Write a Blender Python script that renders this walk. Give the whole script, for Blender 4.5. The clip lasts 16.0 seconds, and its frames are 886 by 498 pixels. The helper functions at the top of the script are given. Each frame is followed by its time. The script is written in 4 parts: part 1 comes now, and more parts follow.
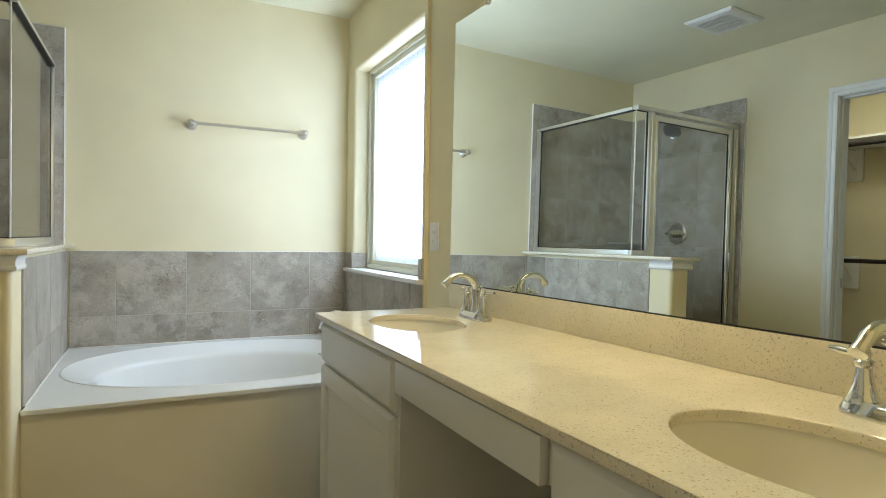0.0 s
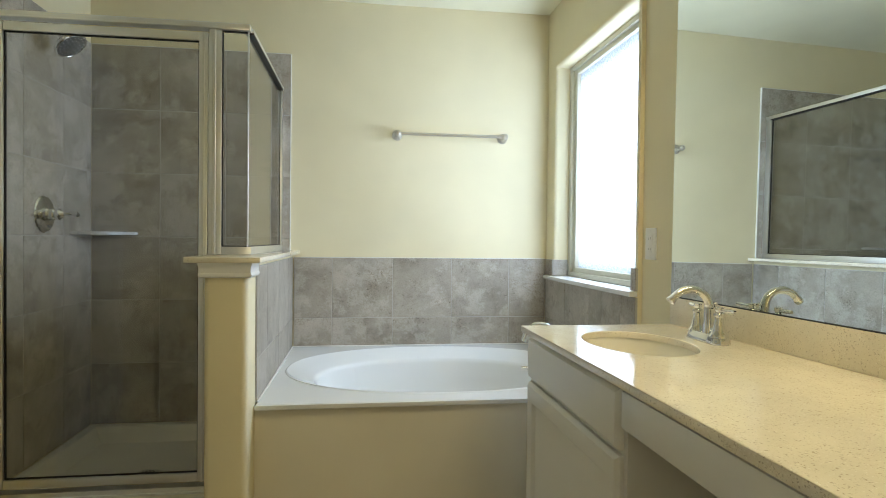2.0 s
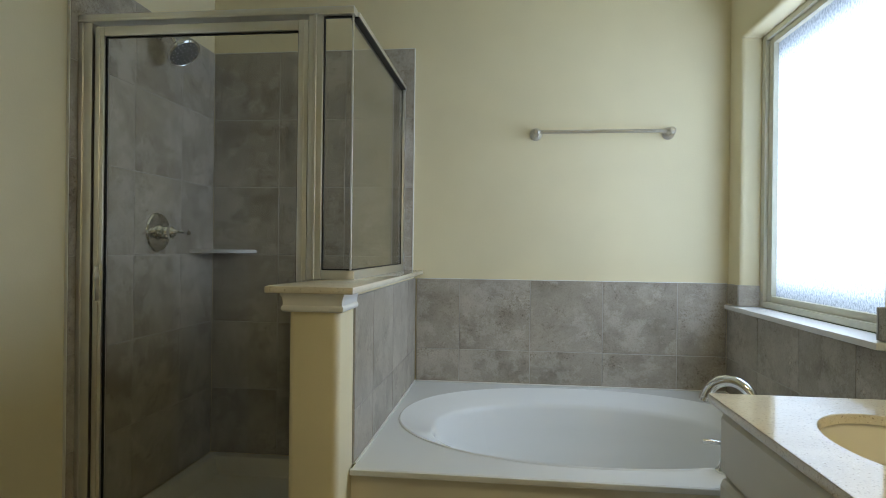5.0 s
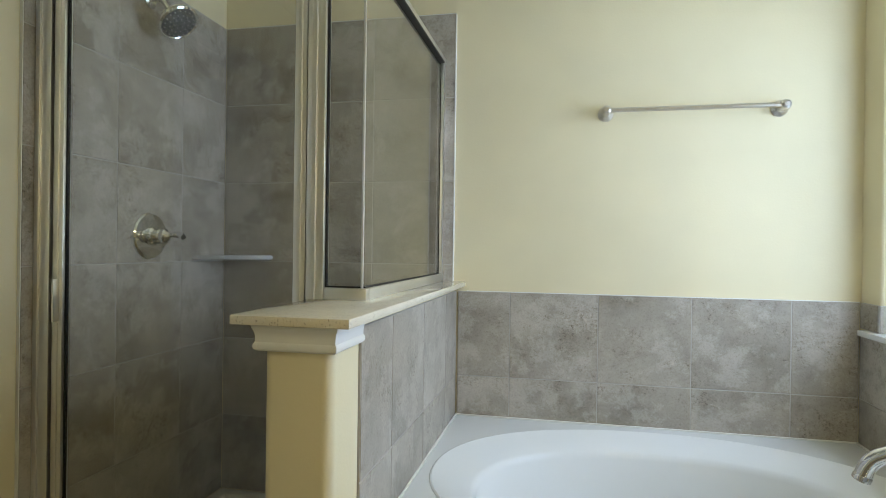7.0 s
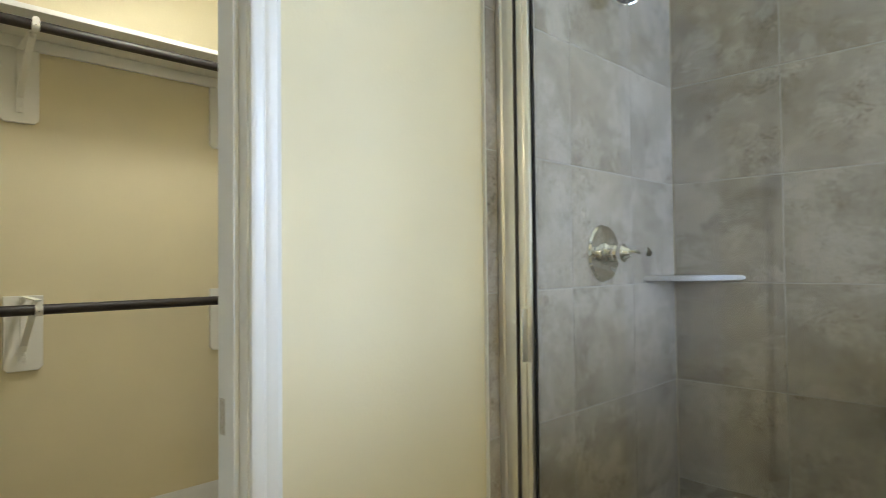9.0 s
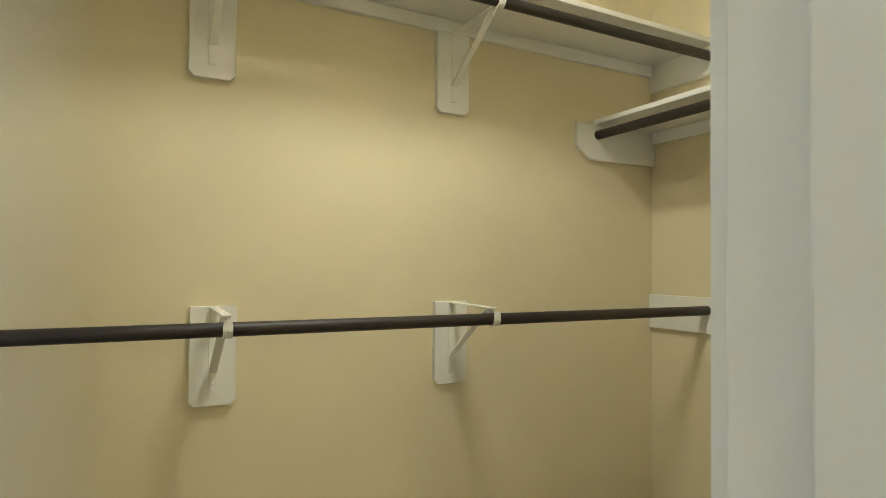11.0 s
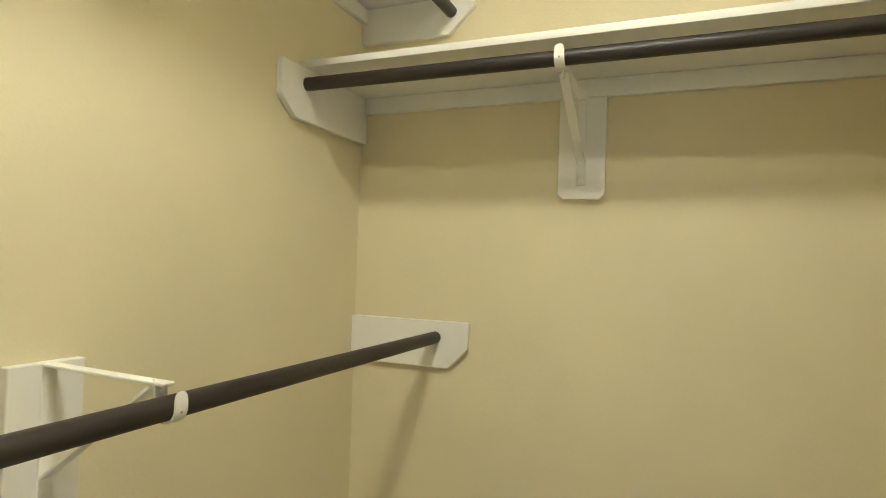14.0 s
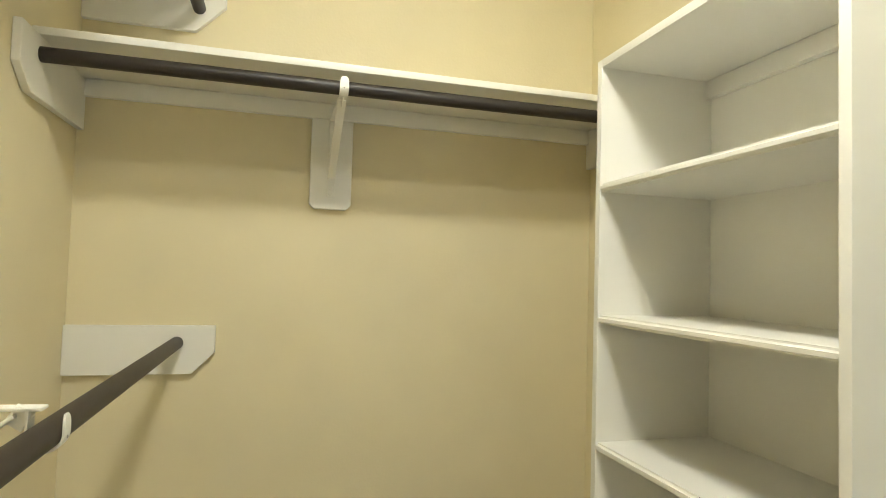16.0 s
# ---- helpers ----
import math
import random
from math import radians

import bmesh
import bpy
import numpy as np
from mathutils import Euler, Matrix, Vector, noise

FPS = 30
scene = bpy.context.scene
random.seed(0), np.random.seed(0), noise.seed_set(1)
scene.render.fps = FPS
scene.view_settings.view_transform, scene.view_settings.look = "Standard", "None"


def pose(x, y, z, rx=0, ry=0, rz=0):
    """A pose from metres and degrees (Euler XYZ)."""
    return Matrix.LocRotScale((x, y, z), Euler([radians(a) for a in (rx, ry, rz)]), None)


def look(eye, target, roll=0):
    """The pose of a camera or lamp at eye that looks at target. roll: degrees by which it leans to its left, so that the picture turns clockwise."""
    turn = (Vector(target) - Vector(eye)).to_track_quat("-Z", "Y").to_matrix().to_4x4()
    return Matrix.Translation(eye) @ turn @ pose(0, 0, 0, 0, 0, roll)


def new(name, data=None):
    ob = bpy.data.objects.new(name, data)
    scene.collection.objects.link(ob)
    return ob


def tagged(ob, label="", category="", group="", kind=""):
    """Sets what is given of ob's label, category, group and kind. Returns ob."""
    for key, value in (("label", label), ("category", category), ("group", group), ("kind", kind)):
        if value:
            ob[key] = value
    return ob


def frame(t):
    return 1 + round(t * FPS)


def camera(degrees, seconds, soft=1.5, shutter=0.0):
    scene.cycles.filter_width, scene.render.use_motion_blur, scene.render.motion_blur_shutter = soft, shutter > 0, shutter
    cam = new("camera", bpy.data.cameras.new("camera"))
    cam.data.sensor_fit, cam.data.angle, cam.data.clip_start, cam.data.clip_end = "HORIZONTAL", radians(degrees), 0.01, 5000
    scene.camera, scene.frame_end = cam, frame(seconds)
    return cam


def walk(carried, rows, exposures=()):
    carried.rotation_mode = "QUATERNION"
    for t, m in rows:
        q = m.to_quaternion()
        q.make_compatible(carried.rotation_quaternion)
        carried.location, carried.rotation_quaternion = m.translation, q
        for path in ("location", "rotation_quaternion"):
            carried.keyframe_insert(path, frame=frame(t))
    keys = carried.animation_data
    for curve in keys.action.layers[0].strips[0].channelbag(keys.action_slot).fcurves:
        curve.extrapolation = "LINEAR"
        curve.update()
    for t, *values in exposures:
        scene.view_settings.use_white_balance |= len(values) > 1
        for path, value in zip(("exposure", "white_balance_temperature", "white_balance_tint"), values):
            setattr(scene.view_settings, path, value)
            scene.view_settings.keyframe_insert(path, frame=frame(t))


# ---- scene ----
cam = camera(74.1, 16.0, soft=0.6, shutter=0.15)
PATH = [
    (0, (0.443, -0.215, 1.135), (1.328, 1.578, 1.101), 0.88),
    (0.5, (0.429, -0.198, 1.135), (1.214, 1.641, 1.101), 0.83),
    (1, (0.414, -0.156, 1.139), (1.026, 1.748, 1.109), 0.70),
    (1.5, (0.423, -0.104, 1.134), (0.860, 1.847, 1.103), 0.70),
    (2, (0.429, -0.052, 1.149), (0.705, 1.929, 1.119), 0.62),
    (2.5, (0.438, -0.010, 1.161), (0.599, 1.983, 1.133), 0.69),
    (3, (0.444, 0.015, 1.163), (0.517, 2.013, 1.138), 0.71),
    (3.5, (0.456, 0.064, 1.177), (0.467, 2.064, 1.153), 0.75),
    (4, (0.473, 0.167, 1.181), (0.432, 2.167, 1.161), 0.82),
    (4.5, (0.494, 0.333, 1.192), (0.364, 2.329, 1.178), 0.85),
    (5, (0.504, 0.450, 1.189), (0.280, 2.437, 1.189), 0.67),
    (5.2, (0.500, 0.481, 1.195), (0.258, 2.466, 1.193), 0.7),
    (7.3, (0.475, 0.998, 1.221), (0.015, 2.945, 1.219), 0.9),
    (7.5, (0.422, 1.028, 1.223), (-0.087, 2.962, 1.227), 1.0),
    (8, (0.284, 1.126, 1.228), (-0.525, 2.955, 1.224), 0.8),
    (8.5, (0.099, 1.228, 1.237), (-1.014, 2.89, 1.241), 0.6),
    (9, (-0.072, 1.255, 1.221), (-1.506, 2.648, 1.27), -0.6),
    (9.5, (-0.286, 1.295, 1.202), (-1.987, 2.344, 1.274), -0.5),
    (9.7, (-0.39, 1.317, 1.199), (-2.152, 2.26, 1.275), -0.3),
    (11.8, (-1.064, 1.485, 1.256), (-2.818, 2.444, 1.29), 1.4),
    (12, (-1.094, 1.491, 1.256), (-2.785, 2.559, 1.291), 1.4),
    (12.5, (-1.217, 1.52, 1.248), (-2.726, 2.832, 1.306), 1.5),
    (13, (-1.316, 1.586, 1.272), (-2.7, 3.03, 1.32), 1.7),
    (13.5, (-1.493, 1.658, 1.272), (-2.61, 3.315, 1.337), 2.0),
    (14, (-1.658, 1.749, 1.294), (-2.433, 3.593, 1.339), 1.9),
    (14.5, (-1.781, 1.822, 1.282), (-2.195, 3.777, 1.354), 2.2),
    (15, (-1.904, 1.768, 1.279), (-1.769, 3.761, 1.372), 1.9),
    (15.5, (-2.011, 1.681, 1.282), (-1.555, 3.626, 1.379), 1.8),
    (16, (-2.042, 1.55, 1.286), (-1.508, 3.476, 1.375), 1.7),
]
EXPOSURES = [(0.0, -0.36, 6500, 10), (2.0, -0.35, 6500, 10), (4.0, -0.55, 6500, 10),
             (5.0, -1.07, 6450, 10), (7.5, -0.29, 6300, 11), (8.2, 0.05, 6200, 13),
             (9.0, 0.47, 6000, 14), (9.7, 0.53, 6000, 14), (12.0, 1.0, 6350, 11),
             (14.0, 1.15, 6350, 11), (16.0, 1.31, 6150, 12)]
walk(cam, [(t, look(eye, target, roll)) for t, eye, target, roll in PATH], EXPOSURES)

WINDOW_WATTS, BEDROOM_WATTS, VANITY_WATTS, CLOSET_GLOW_STRENGTH = 33.5, 15.5, 16.0, 32.0
LAMP_X, LAMP_Y = -1.84, 2.05
CLOSET_SWING, MIRROR_TURN, MIRROR_LEAN = 14.2, 1.7, 0.55

# ---- world and light ----
world = bpy.data.worlds.new("world")
scene.world = world
world.use_nodes = True
wn = world.node_tree.nodes
sky = wn.new("ShaderNodeTexSky")
sky.sky_type = "NISHITA"
sky.sun_disc = False
sky.sun_elevation, sky.sun_rotation = radians(48), radians(200)
world.node_tree.links.new(sky.outputs[0], wn["Background"].inputs[0])
wn["Background"].inputs[1].default_value = 0.1

sun = new("sun", bpy.data.lights.new("sun", "SUN"))
sun.data.energy, sun.data.angle, sun.data.color = 3.0, radians(0.5), (1.0, 0.95, 0.88)
sun.matrix_world = look((-6, -14, 16), (0, 1, 0))

# daylight standing in the bathroom window
daylight = new("window_daylight", bpy.data.lights.new("window_daylight", "AREA"))
daylight.data.shape, daylight.data.size, daylight.data.size_y = "RECTANGLE", 1.12, 0.94
daylight.data.energy, daylight.data.color = WINDOW_WATTS, (0.655, 0.785, 1.0)
daylight.data.spread = radians(178)
daylight.matrix_world = look((1.662, 2.625, 1.53), (0.0, 2.625, 1.53))

# lit bulbs of the vanity light over the mirror
vanity_glow = new("vanity_bulbs", bpy.data.lights.new("vanity_bulbs", "AREA"))
vanity_glow.data.shape, vanity_glow.data.size, vanity_glow.data.size_y = "RECTANGLE", 0.10, 0.70
vanity_glow.data.energy, vanity_glow.data.color = VANITY_WATTS, (1.0, 0.85, 0.50)
vanity_glow.matrix_world = look((1.405, 0.86, 2.055), (1.30, 0.86, 0.0))

# warm fill lamp added in the unseen bedroom behind the entry door
bedroom = new("bedroom_fill", bpy.data.lights.new("bedroom_fill", "AREA"))
bedroom.data.shape, bedroom.data.size, bedroom.data.size_y = "RECTANGLE", 1.6, 1.3
bedroom.data.energy, bedroom.data.color = BEDROOM_WATTS, (1.0, 0.86, 0.53)
bedroom.matrix_world = look((0.4, -2.55, 1.7), (0.4, 0.0, 1.35))


# ---- materials ----
def material(name, rough=0.5, metal=0.0, color=(0.8, 0.8, 0.8)):
    m = bpy.data.materials.new(name)
    m.use_nodes = True
    p = m.node_tree.nodes["Principled BSDF"]
    p.inputs["Base Color"].default_value = (*color, 1)
    p.inputs["Roughness"].default_value = rough
    p.inputs["Metallic"].default_value = metal
    return m, m.node_tree.nodes, m.node_tree.links, p


def noise_node(n, l, scale, detail=4.0, vec=None, rough=0.55, dist=0.0):
    t = n.new("ShaderNodeTexNoise")
    t.inputs["Scale"].default_value, t.inputs["Detail"].default_value = scale, detail
    t.inputs["Roughness"].default_value, t.inputs["Distortion"].default_value = rough, dist
    if vec is None:
        vec = n.new("ShaderNodeNewGeometry").outputs["Position"]
    l.new(vec, t.inputs["Vector"])
    return t


def ramp(n, l, src, stops):
    r = n.new("ShaderNodeValToRGB")
    while len(r.color_ramp.elements) < len(stops):
        r.color_ramp.elements.new(0.5)
    for e, (pos, c) in zip(r.color_ramp.elements, stops):
        e.position, e.color = pos, (*c, 1)
    l.new(src, r.inputs[0])
    return r


def bump(n, l, p, src, strength, distance):
    b = n.new("ShaderNodeBump")
    b.inputs["Strength"].default_value, b.inputs["Distance"].default_value = strength, distance
    l.new(src, b.inputs["Height"])
    l.new(b.outputs[0], p.inputs["Normal"])
    return b


def paint(name, color, rough, grain=140.0, depth=0.0016, strength=0.25, vary=0.04):
    """Rolled wall paint: faint orange peel, slightly uneven tone."""
    m, n, l, p = material(name, rough)
    big = noise_node(n, l, 1.7, 3)
    lo = tuple(c * (1 - vary) for c in color)
    hi = tuple(min(1, c * (1 + vary)) for c in color)
    r = ramp(n, l, big.outputs[0], [(0.35, lo), (0.65, hi)])
    l.new(r.outputs[0], p.inputs["Base Color"])
    fine = noise_node(n, l, grain, 3)
    bump(n, l, p, fine.outputs[0], strength, depth)
    return m


WALL = paint("cream_wall_paint", (0.772, 0.690, 0.458), 0.62)
CLOSET_WALL = WALL
CEILING = paint("ceiling_paint", (0.80, 0.765, 0.57), 0.8, 90, 0.003, 0.3)
APRON = paint("cream_apron_paint", (0.74, 0.69, 0.56), 0.27, 140, 0.0008, 0.12)
TRIM = paint("white_trim_enamel", (0.80, 0.80, 0.765), 0.32, 60, 0.0006, 0.1, 0.02)
CABINET = paint("white_cabinet_paint", (0.76, 0.755, 0.72), 0.36, 75, 0.0006, 0.1, 0.02)
SHELF = paint("white_shelf_paint", (0.86, 0.85, 0.785), 0.42, 70, 0.0008, 0.15, 0.03)
ACRYLIC = paint("white_tub_acrylic", (0.74, 0.75, 0.735), 0.13, 20, 0.0003, 0.05, 0.01)
PAN = paint("white_shower_pan", (0.82, 0.775, 0.65), 0.3, 200, 0.0006, 0.15, 0.02)
PORCELAIN = paint("biscuit_porcelain", (0.86, 0.82, 0.71), 0.1, 20, 0.0002, 0.05, 0.01)
PLASTIC = paint("white_plastic", (0.80, 0.80, 0.77), 0.35, 30, 0.0002, 0.05, 0.01)


def tile_material():
    """Cloudy grey cement-look porcelain, every tile cut from another place of the pattern."""
    m, n, l, p = material("grey_cement_tile", 0.42)
    info = n.new("ShaderNodeObjectInfo")
    co = n.new("ShaderNodeTexCoord")
    shift = n.new("ShaderNodeVectorMath")
    shift.operation = "MULTIPLY_ADD"
    comb = n.new("ShaderNodeCombineXYZ")
    for k in range(3):
        mul = n.new("ShaderNodeMath")
        mul.operation = "MULTIPLY"
        mul.inputs[1].default_value = (37.0, 53.0, 71.0)[k]
        l.new(info.outputs["Random"], mul.inputs[0])
        l.new(mul.outputs[0], comb.inputs[k])
    shift.inputs[1].default_value = (1, 1, 1)
    l.new(co.outputs["Object"], shift.inputs[0])
    l.new(comb.outputs[0], shift.inputs[2])
    v = shift.outputs[0]
    cloud = noise_node(n, l, 4.0, 10, v, 0.62, 0.2)
    base = ramp(n, l, cloud.outputs[0], [(0.30, (0.222, 0.196, 0.156)), (0.45, (0.332, 0.298, 0.246)), (0.56, (0.385, 0.348, 0.291)), (0.72, (0.488, 0.447, 0.380))])
    patch = noise_node(n, l, 4.6, 14, v, 0.74, 0.12)
    edge = ramp(n, l, patch.outputs[0], [(0.50, (0, 0, 0)), (0.56, (0.8, 0.8, 0.8)), (0.68, (1, 1, 1))])
    light = n.new("ShaderNodeMixRGB")
    light.inputs[2].default_value = (0.55, 0.515, 0.460, 1)
    fac = n.new("ShaderNodeMath")
    fac.operation = "MULTIPLY"
    fac.inputs[1].default_value = 0.52
    l.new(edge.outputs[0], fac.inputs[0])
    l.new(fac.outputs[0], light.inputs[0])
    l.new(base.outputs[0], light.inputs[1])
    # worn zones, full of dark pits and pale crumbs
    zone = noise_node(n, l, 6.5, 12, v, 0.72, 0.15)
    worn = ramp(n, l, zone.outputs[0], [(0.50, (0, 0, 0)), (0.60, (1, 1, 1))])
    pits = noise_node(n, l, 105, 6, v, 0.78)
    dark = ramp(n, l, pits.outputs[0], [(0.36, (0.42, 0.37, 0.31)), (0.47, (0.92, 0.91, 0.89)), (0.60, (1, 1, 1)), (0.68, (1.35, 1.34, 1.30))])
    mulc = n.new("ShaderNodeMixRGB")
    mulc.blend_type = "MULTIPLY"
    l.new(worn.outputs[0], mulc.inputs[0])
    l.new(light.outputs[0], mulc.inputs[1])
    l.new(dark.outputs[0], mulc.inputs[2])
    crumb = noise_node(n, l, 34, 8, v, 0.72)
    crust = ramp(n, l, crumb.outputs[0], [(0.33, (0.50, 0.46, 0.41)), (0.41, (0.95, 0.94, 0.93)), (0.58, (1, 1, 1)), (0.66, (1.32, 1.31, 1.28))])
    mulk = n.new("ShaderNodeMixRGB")
    mulk.blend_type = "MULTIPLY"
    some = n.new("ShaderNodeMath")
    some.operation = "MULTIPLY_ADD"
    some.inputs[1].default_value, some.inputs[2].default_value = 0.75, 0.12
    l.new(worn.outputs[0], some.inputs[0])
    l.new(some.outputs[0], mulk.inputs[0])
    l.new(mulc.outputs[0], mulk.inputs[1])
    l.new(crust.outputs[0], mulk.inputs[2])
    grit = noise_node(n, l, 130, 5, v, 0.8)
    sand = ramp(n, l, grit.outputs[0], [(0.34, (0.80, 0.79, 0.77)), (0.46, (1, 1, 1)), (0.66, (1.10, 1.10, 1.09))])
    mulg = n.new("ShaderNodeMixRGB")
    mulg.blend_type = "MULTIPLY"
    mulg.inputs[0].default_value = 1
    l.new(mulk.outputs[0], mulg.inputs[1])
    l.new(sand.outputs[0], mulg.inputs[2])
    l.new(mulg.outputs[0], p.inputs["Base Color"])
    rr = ramp(n, l, patch.outputs[0], [(0.3, (0.27, 0.27, 0.27)), (0.7, (0.44, 0.44, 0.44))])
    l.new(rr.outputs[0], p.inputs["Roughness"])
    bump(n, l, p, pits.outputs[0], 0.15, 0.002)
    return m


TILE = tile_material()
GROUT = paint("pale_grey_grout", (0.47, 0.45, 0.41), 0.9, 300, 0.0008, 0.4, 0.08)


def quartz(name, base, scale):
    """Polished quartz: cream ground with brown and grey chips."""
    m, n, l, p = material(name, 0.07)
    pos = n.new("ShaderNodeNewGeometry").outputs["Position"]
    tone = noise_node(n, l, 9, 4, pos)
    ground = ramp(n, l, tone.outputs[0], [(0.3, tuple(c * 0.93 for c in base)), (0.7, tuple(min(1, c * 1.05) for c in base))])
    prev = ground.outputs[0]
    warp = noise_node(n, l, 150, 3, pos)
    for k, (sc, cut, chip) in enumerate(((scale, 0.24, (0.27, 0.20, 0.12)), (scale * 1.8, 0.22, (0.46, 0.36, 0.23)), (scale * 0.66, 0.14, (0.44, 0.39, 0.31)), (scale * 1.25, 0.24, (0.94, 0.90, 0.81)))):
        mix = n.new("ShaderNodeVectorMath")
        mix.operation = "MULTIPLY_ADD"
        mix.inputs[1].default_value = (0.012, 0.012, 0.012)
        l.new(warp.outputs["Color"], mix.inputs[0])
        off = n.new("ShaderNodeVectorMath")
        off.operation = "ADD"
        off.inputs[1].default_value = (3.1 * k, 1.7 * k, 2.3 * k)
        l.new(pos, off.inputs[0])
        l.new(off.outputs[0], mix.inputs[2])
        vor = n.new("ShaderNodeTexVoronoi")
        vor.inputs["Scale"].default_value = sc
        l.new(mix.outputs[0], vor.inputs["Vector"])
        hit = ramp(n, l, vor.outputs["Distance"], [(cut, (1, 1, 1)), (cut + 0.05, (0, 0, 0))])
        pick = n.new("ShaderNodeSeparateColor")
        l.new(vor.outputs["Color"], pick.inputs[0])
        some = n.new("ShaderNodeMath")
        some.operation = "GREATER_THAN"
        some.inputs[1].default_value = 0.50
        l.new(pick.outputs[0], some.inputs[0])
        both = n.new("ShaderNodeMath")
        both.operation = "MULTIPLY"
        l.new(hit.outputs[0], both.inputs[0])
        l.new(some.outputs[0], both.inputs[1])
        col = n.new("ShaderNodeMixRGB")
        col.inputs[2].default_value = (*chip, 1)
        soft = n.new("ShaderNodeMath")
        soft.operation = "MULTIPLY"
        soft.inputs[1].default_value = 0.52
        l.new(both.outputs[0], soft.inputs[0])
        l.new(soft.outputs[0], col.inputs[0])
        l.new(prev, col.inputs[1])
        prev = col.outputs[0]
    l.new(prev, p.inputs["Base Color"])
    return m


QUARTZ = quartz("cream_quartz", (0.80, 0.735, 0.595), 165.0)
CAULK = paint("white_edge_caulk", (0.78, 0.77, 0.72), 0.5, 80, 0.0006, 0.2, 0.04)
SILL = paint("white_cultured_marble", (0.80, 0.80, 0.78), 0.25, 30, 0.0003, 0.1, 0.03)
SOAP_STONE = paint("grey_cultured_stone", (0.38, 0.365, 0.335), 0.2, 60, 0.0003, 0.1, 0.08)


def metal(name, color, rough, scale=400.0, amount=0.08):
    m, n, l, p = material(name, rough, 1.0, color)
    t = noise_node(n, l, scale, 2)
    r = ramp(n, l, t.outputs[0], [(0.3, (rough * (1 - amount * 3),) * 3), (0.7, (rough * (1 + amount * 3),) * 3)])
    l.new(r.outputs[0], p.inputs["Roughness"])
    return m


CHROME = metal("polished_chrome", (0.78, 0.79, 0.80), 0.035)
NICKEL = metal("satin_nickel", (0.62, 0.59, 0.54), 0.30)
ALUMINIUM = metal("satin_aluminium", (0.82, 0.82, 0.81), 0.31, 220.0, 0.03)
MIRROR, _n, _l, _p = material("silvered_mirror", 0.0, 1.0, (0.80, 0.855, 0.85))
GASKET = paint("black_vinyl_gasket", (0.012, 0.012, 0.012), 0.5)
BRONZE = paint("dark_bronze_rod", (0.026, 0.020, 0.017), 0.46, 500, 0.0004, 0.25, 0.25)
CARPET = paint("beige_carpet", (0.66, 0.60, 0.50), 0.95, 420, 0.01, 0.9, 0.2)
FLOOR_TILE = paint("beige_floor_tile", (0.34, 0.29, 0.22), 0.45, 40, 0.002, 0.2, 0.12)
WINDOW_VINYL = paint("almond_window_vinyl", (0.68, 0.66, 0.54), 0.35, 40, 0.0004, 0.1, 0.02)
# near-black colour painted in for the shade inside openings
DARK = paint("hole_shade", (0.02, 0.02, 0.02), 0.7)
# grey painted in for the shade in outlet slots and pin holes
OPENING_GREY = paint("opening_shade_grey", (0.35, 0.34, 0.31), 0.4)


def clear_glass(name, tint):
    m = bpy.data.materials.new(name)
    m.use_nodes = True
    n, l = m.node_tree.nodes, m.node_tree.links
    n.remove(n["Principled BSDF"])
    see, gloss, mix, lw, pw, ma = n.new("ShaderNodeBsdfTransparent"), n.new("ShaderNodeBsdfGlossy"), n.new("ShaderNodeMixShader"), n.new("ShaderNodeLayerWeight"), n.new("ShaderNodeMath"), n.new("ShaderNodeMath")
    see.inputs[0].default_value = (*tint, 1)
    gloss.inputs["Roughness"].default_value = 0.015
    lw.inputs[0].default_value = 0.5
    pw.operation, pw.inputs[1].default_value = "POWER", 4.0
    ma.operation, ma.inputs[1].default_value, ma.inputs[2].default_value = "MULTIPLY_ADD", 0.8, 0.045
    l.new(lw.outputs["Facing"], pw.inputs[0])
    l.new(pw.outputs[0], ma.inputs[0])
    l.new(ma.outputs[0], mix.inputs[0])
    l.new(see.outputs[0], mix.inputs[1])
    l.new(gloss.outputs[0], mix.inputs[2])
    l.new(mix.outputs[0], n["Material Output"].inputs[0])
    return m


GLASS = clear_glass("shower_glass", (0.985, 0.99, 0.985))


def frosted_glass():
    """Rain-textured privacy glass: scatters the daylight, with fine vertical flecks."""
    m = bpy.data.materials.new("obscure_window_glass")
    m.use_nodes = True
    n, l = m.node_tree.nodes, m.node_tree.links
    n.remove(n["Principled BSDF"])
    pos = n.new("ShaderNodeNewGeometry").outputs["Position"]
    sc = n.new("ShaderNodeVectorMath")
    sc.operation = "MULTIPLY"
    sc.inputs[1].default_value = (1, 1, 0.45)
    l.new(pos, sc.inputs[0])
    t = noise_node(n, l, 170, 4, sc.outputs[0], 0.7)
    tl, see, mix = n.new("ShaderNodeBsdfTranslucent"), n.new("ShaderNodeBsdfTransparent"), n.new("ShaderNodeMixShader")
    c = ramp(n, l, t.outputs[0], [(0.40, (0.42, 0.45, 0.465)), (0.60, (0.90, 0.925, 0.935))])
    l.new(c.outputs[0], tl.inputs[0])
    see.inputs[0].default_value = (0.9, 0.93, 0.94, 1)
    r = ramp(n, l, t.outputs[0], [(0.45, (0.0, 0.0, 0.0)), (0.70, (0.22, 0.22, 0.22))])
    l.new(r.outputs[0], mix.inputs[0])
    l.new(tl.outputs[0], mix.inputs[1])
    l.new(see.outputs[0], mix.inputs[2])
    l.new(mix.outputs[0], n["Material Output"].inputs[0])
    return m


FROST = frosted_glass()


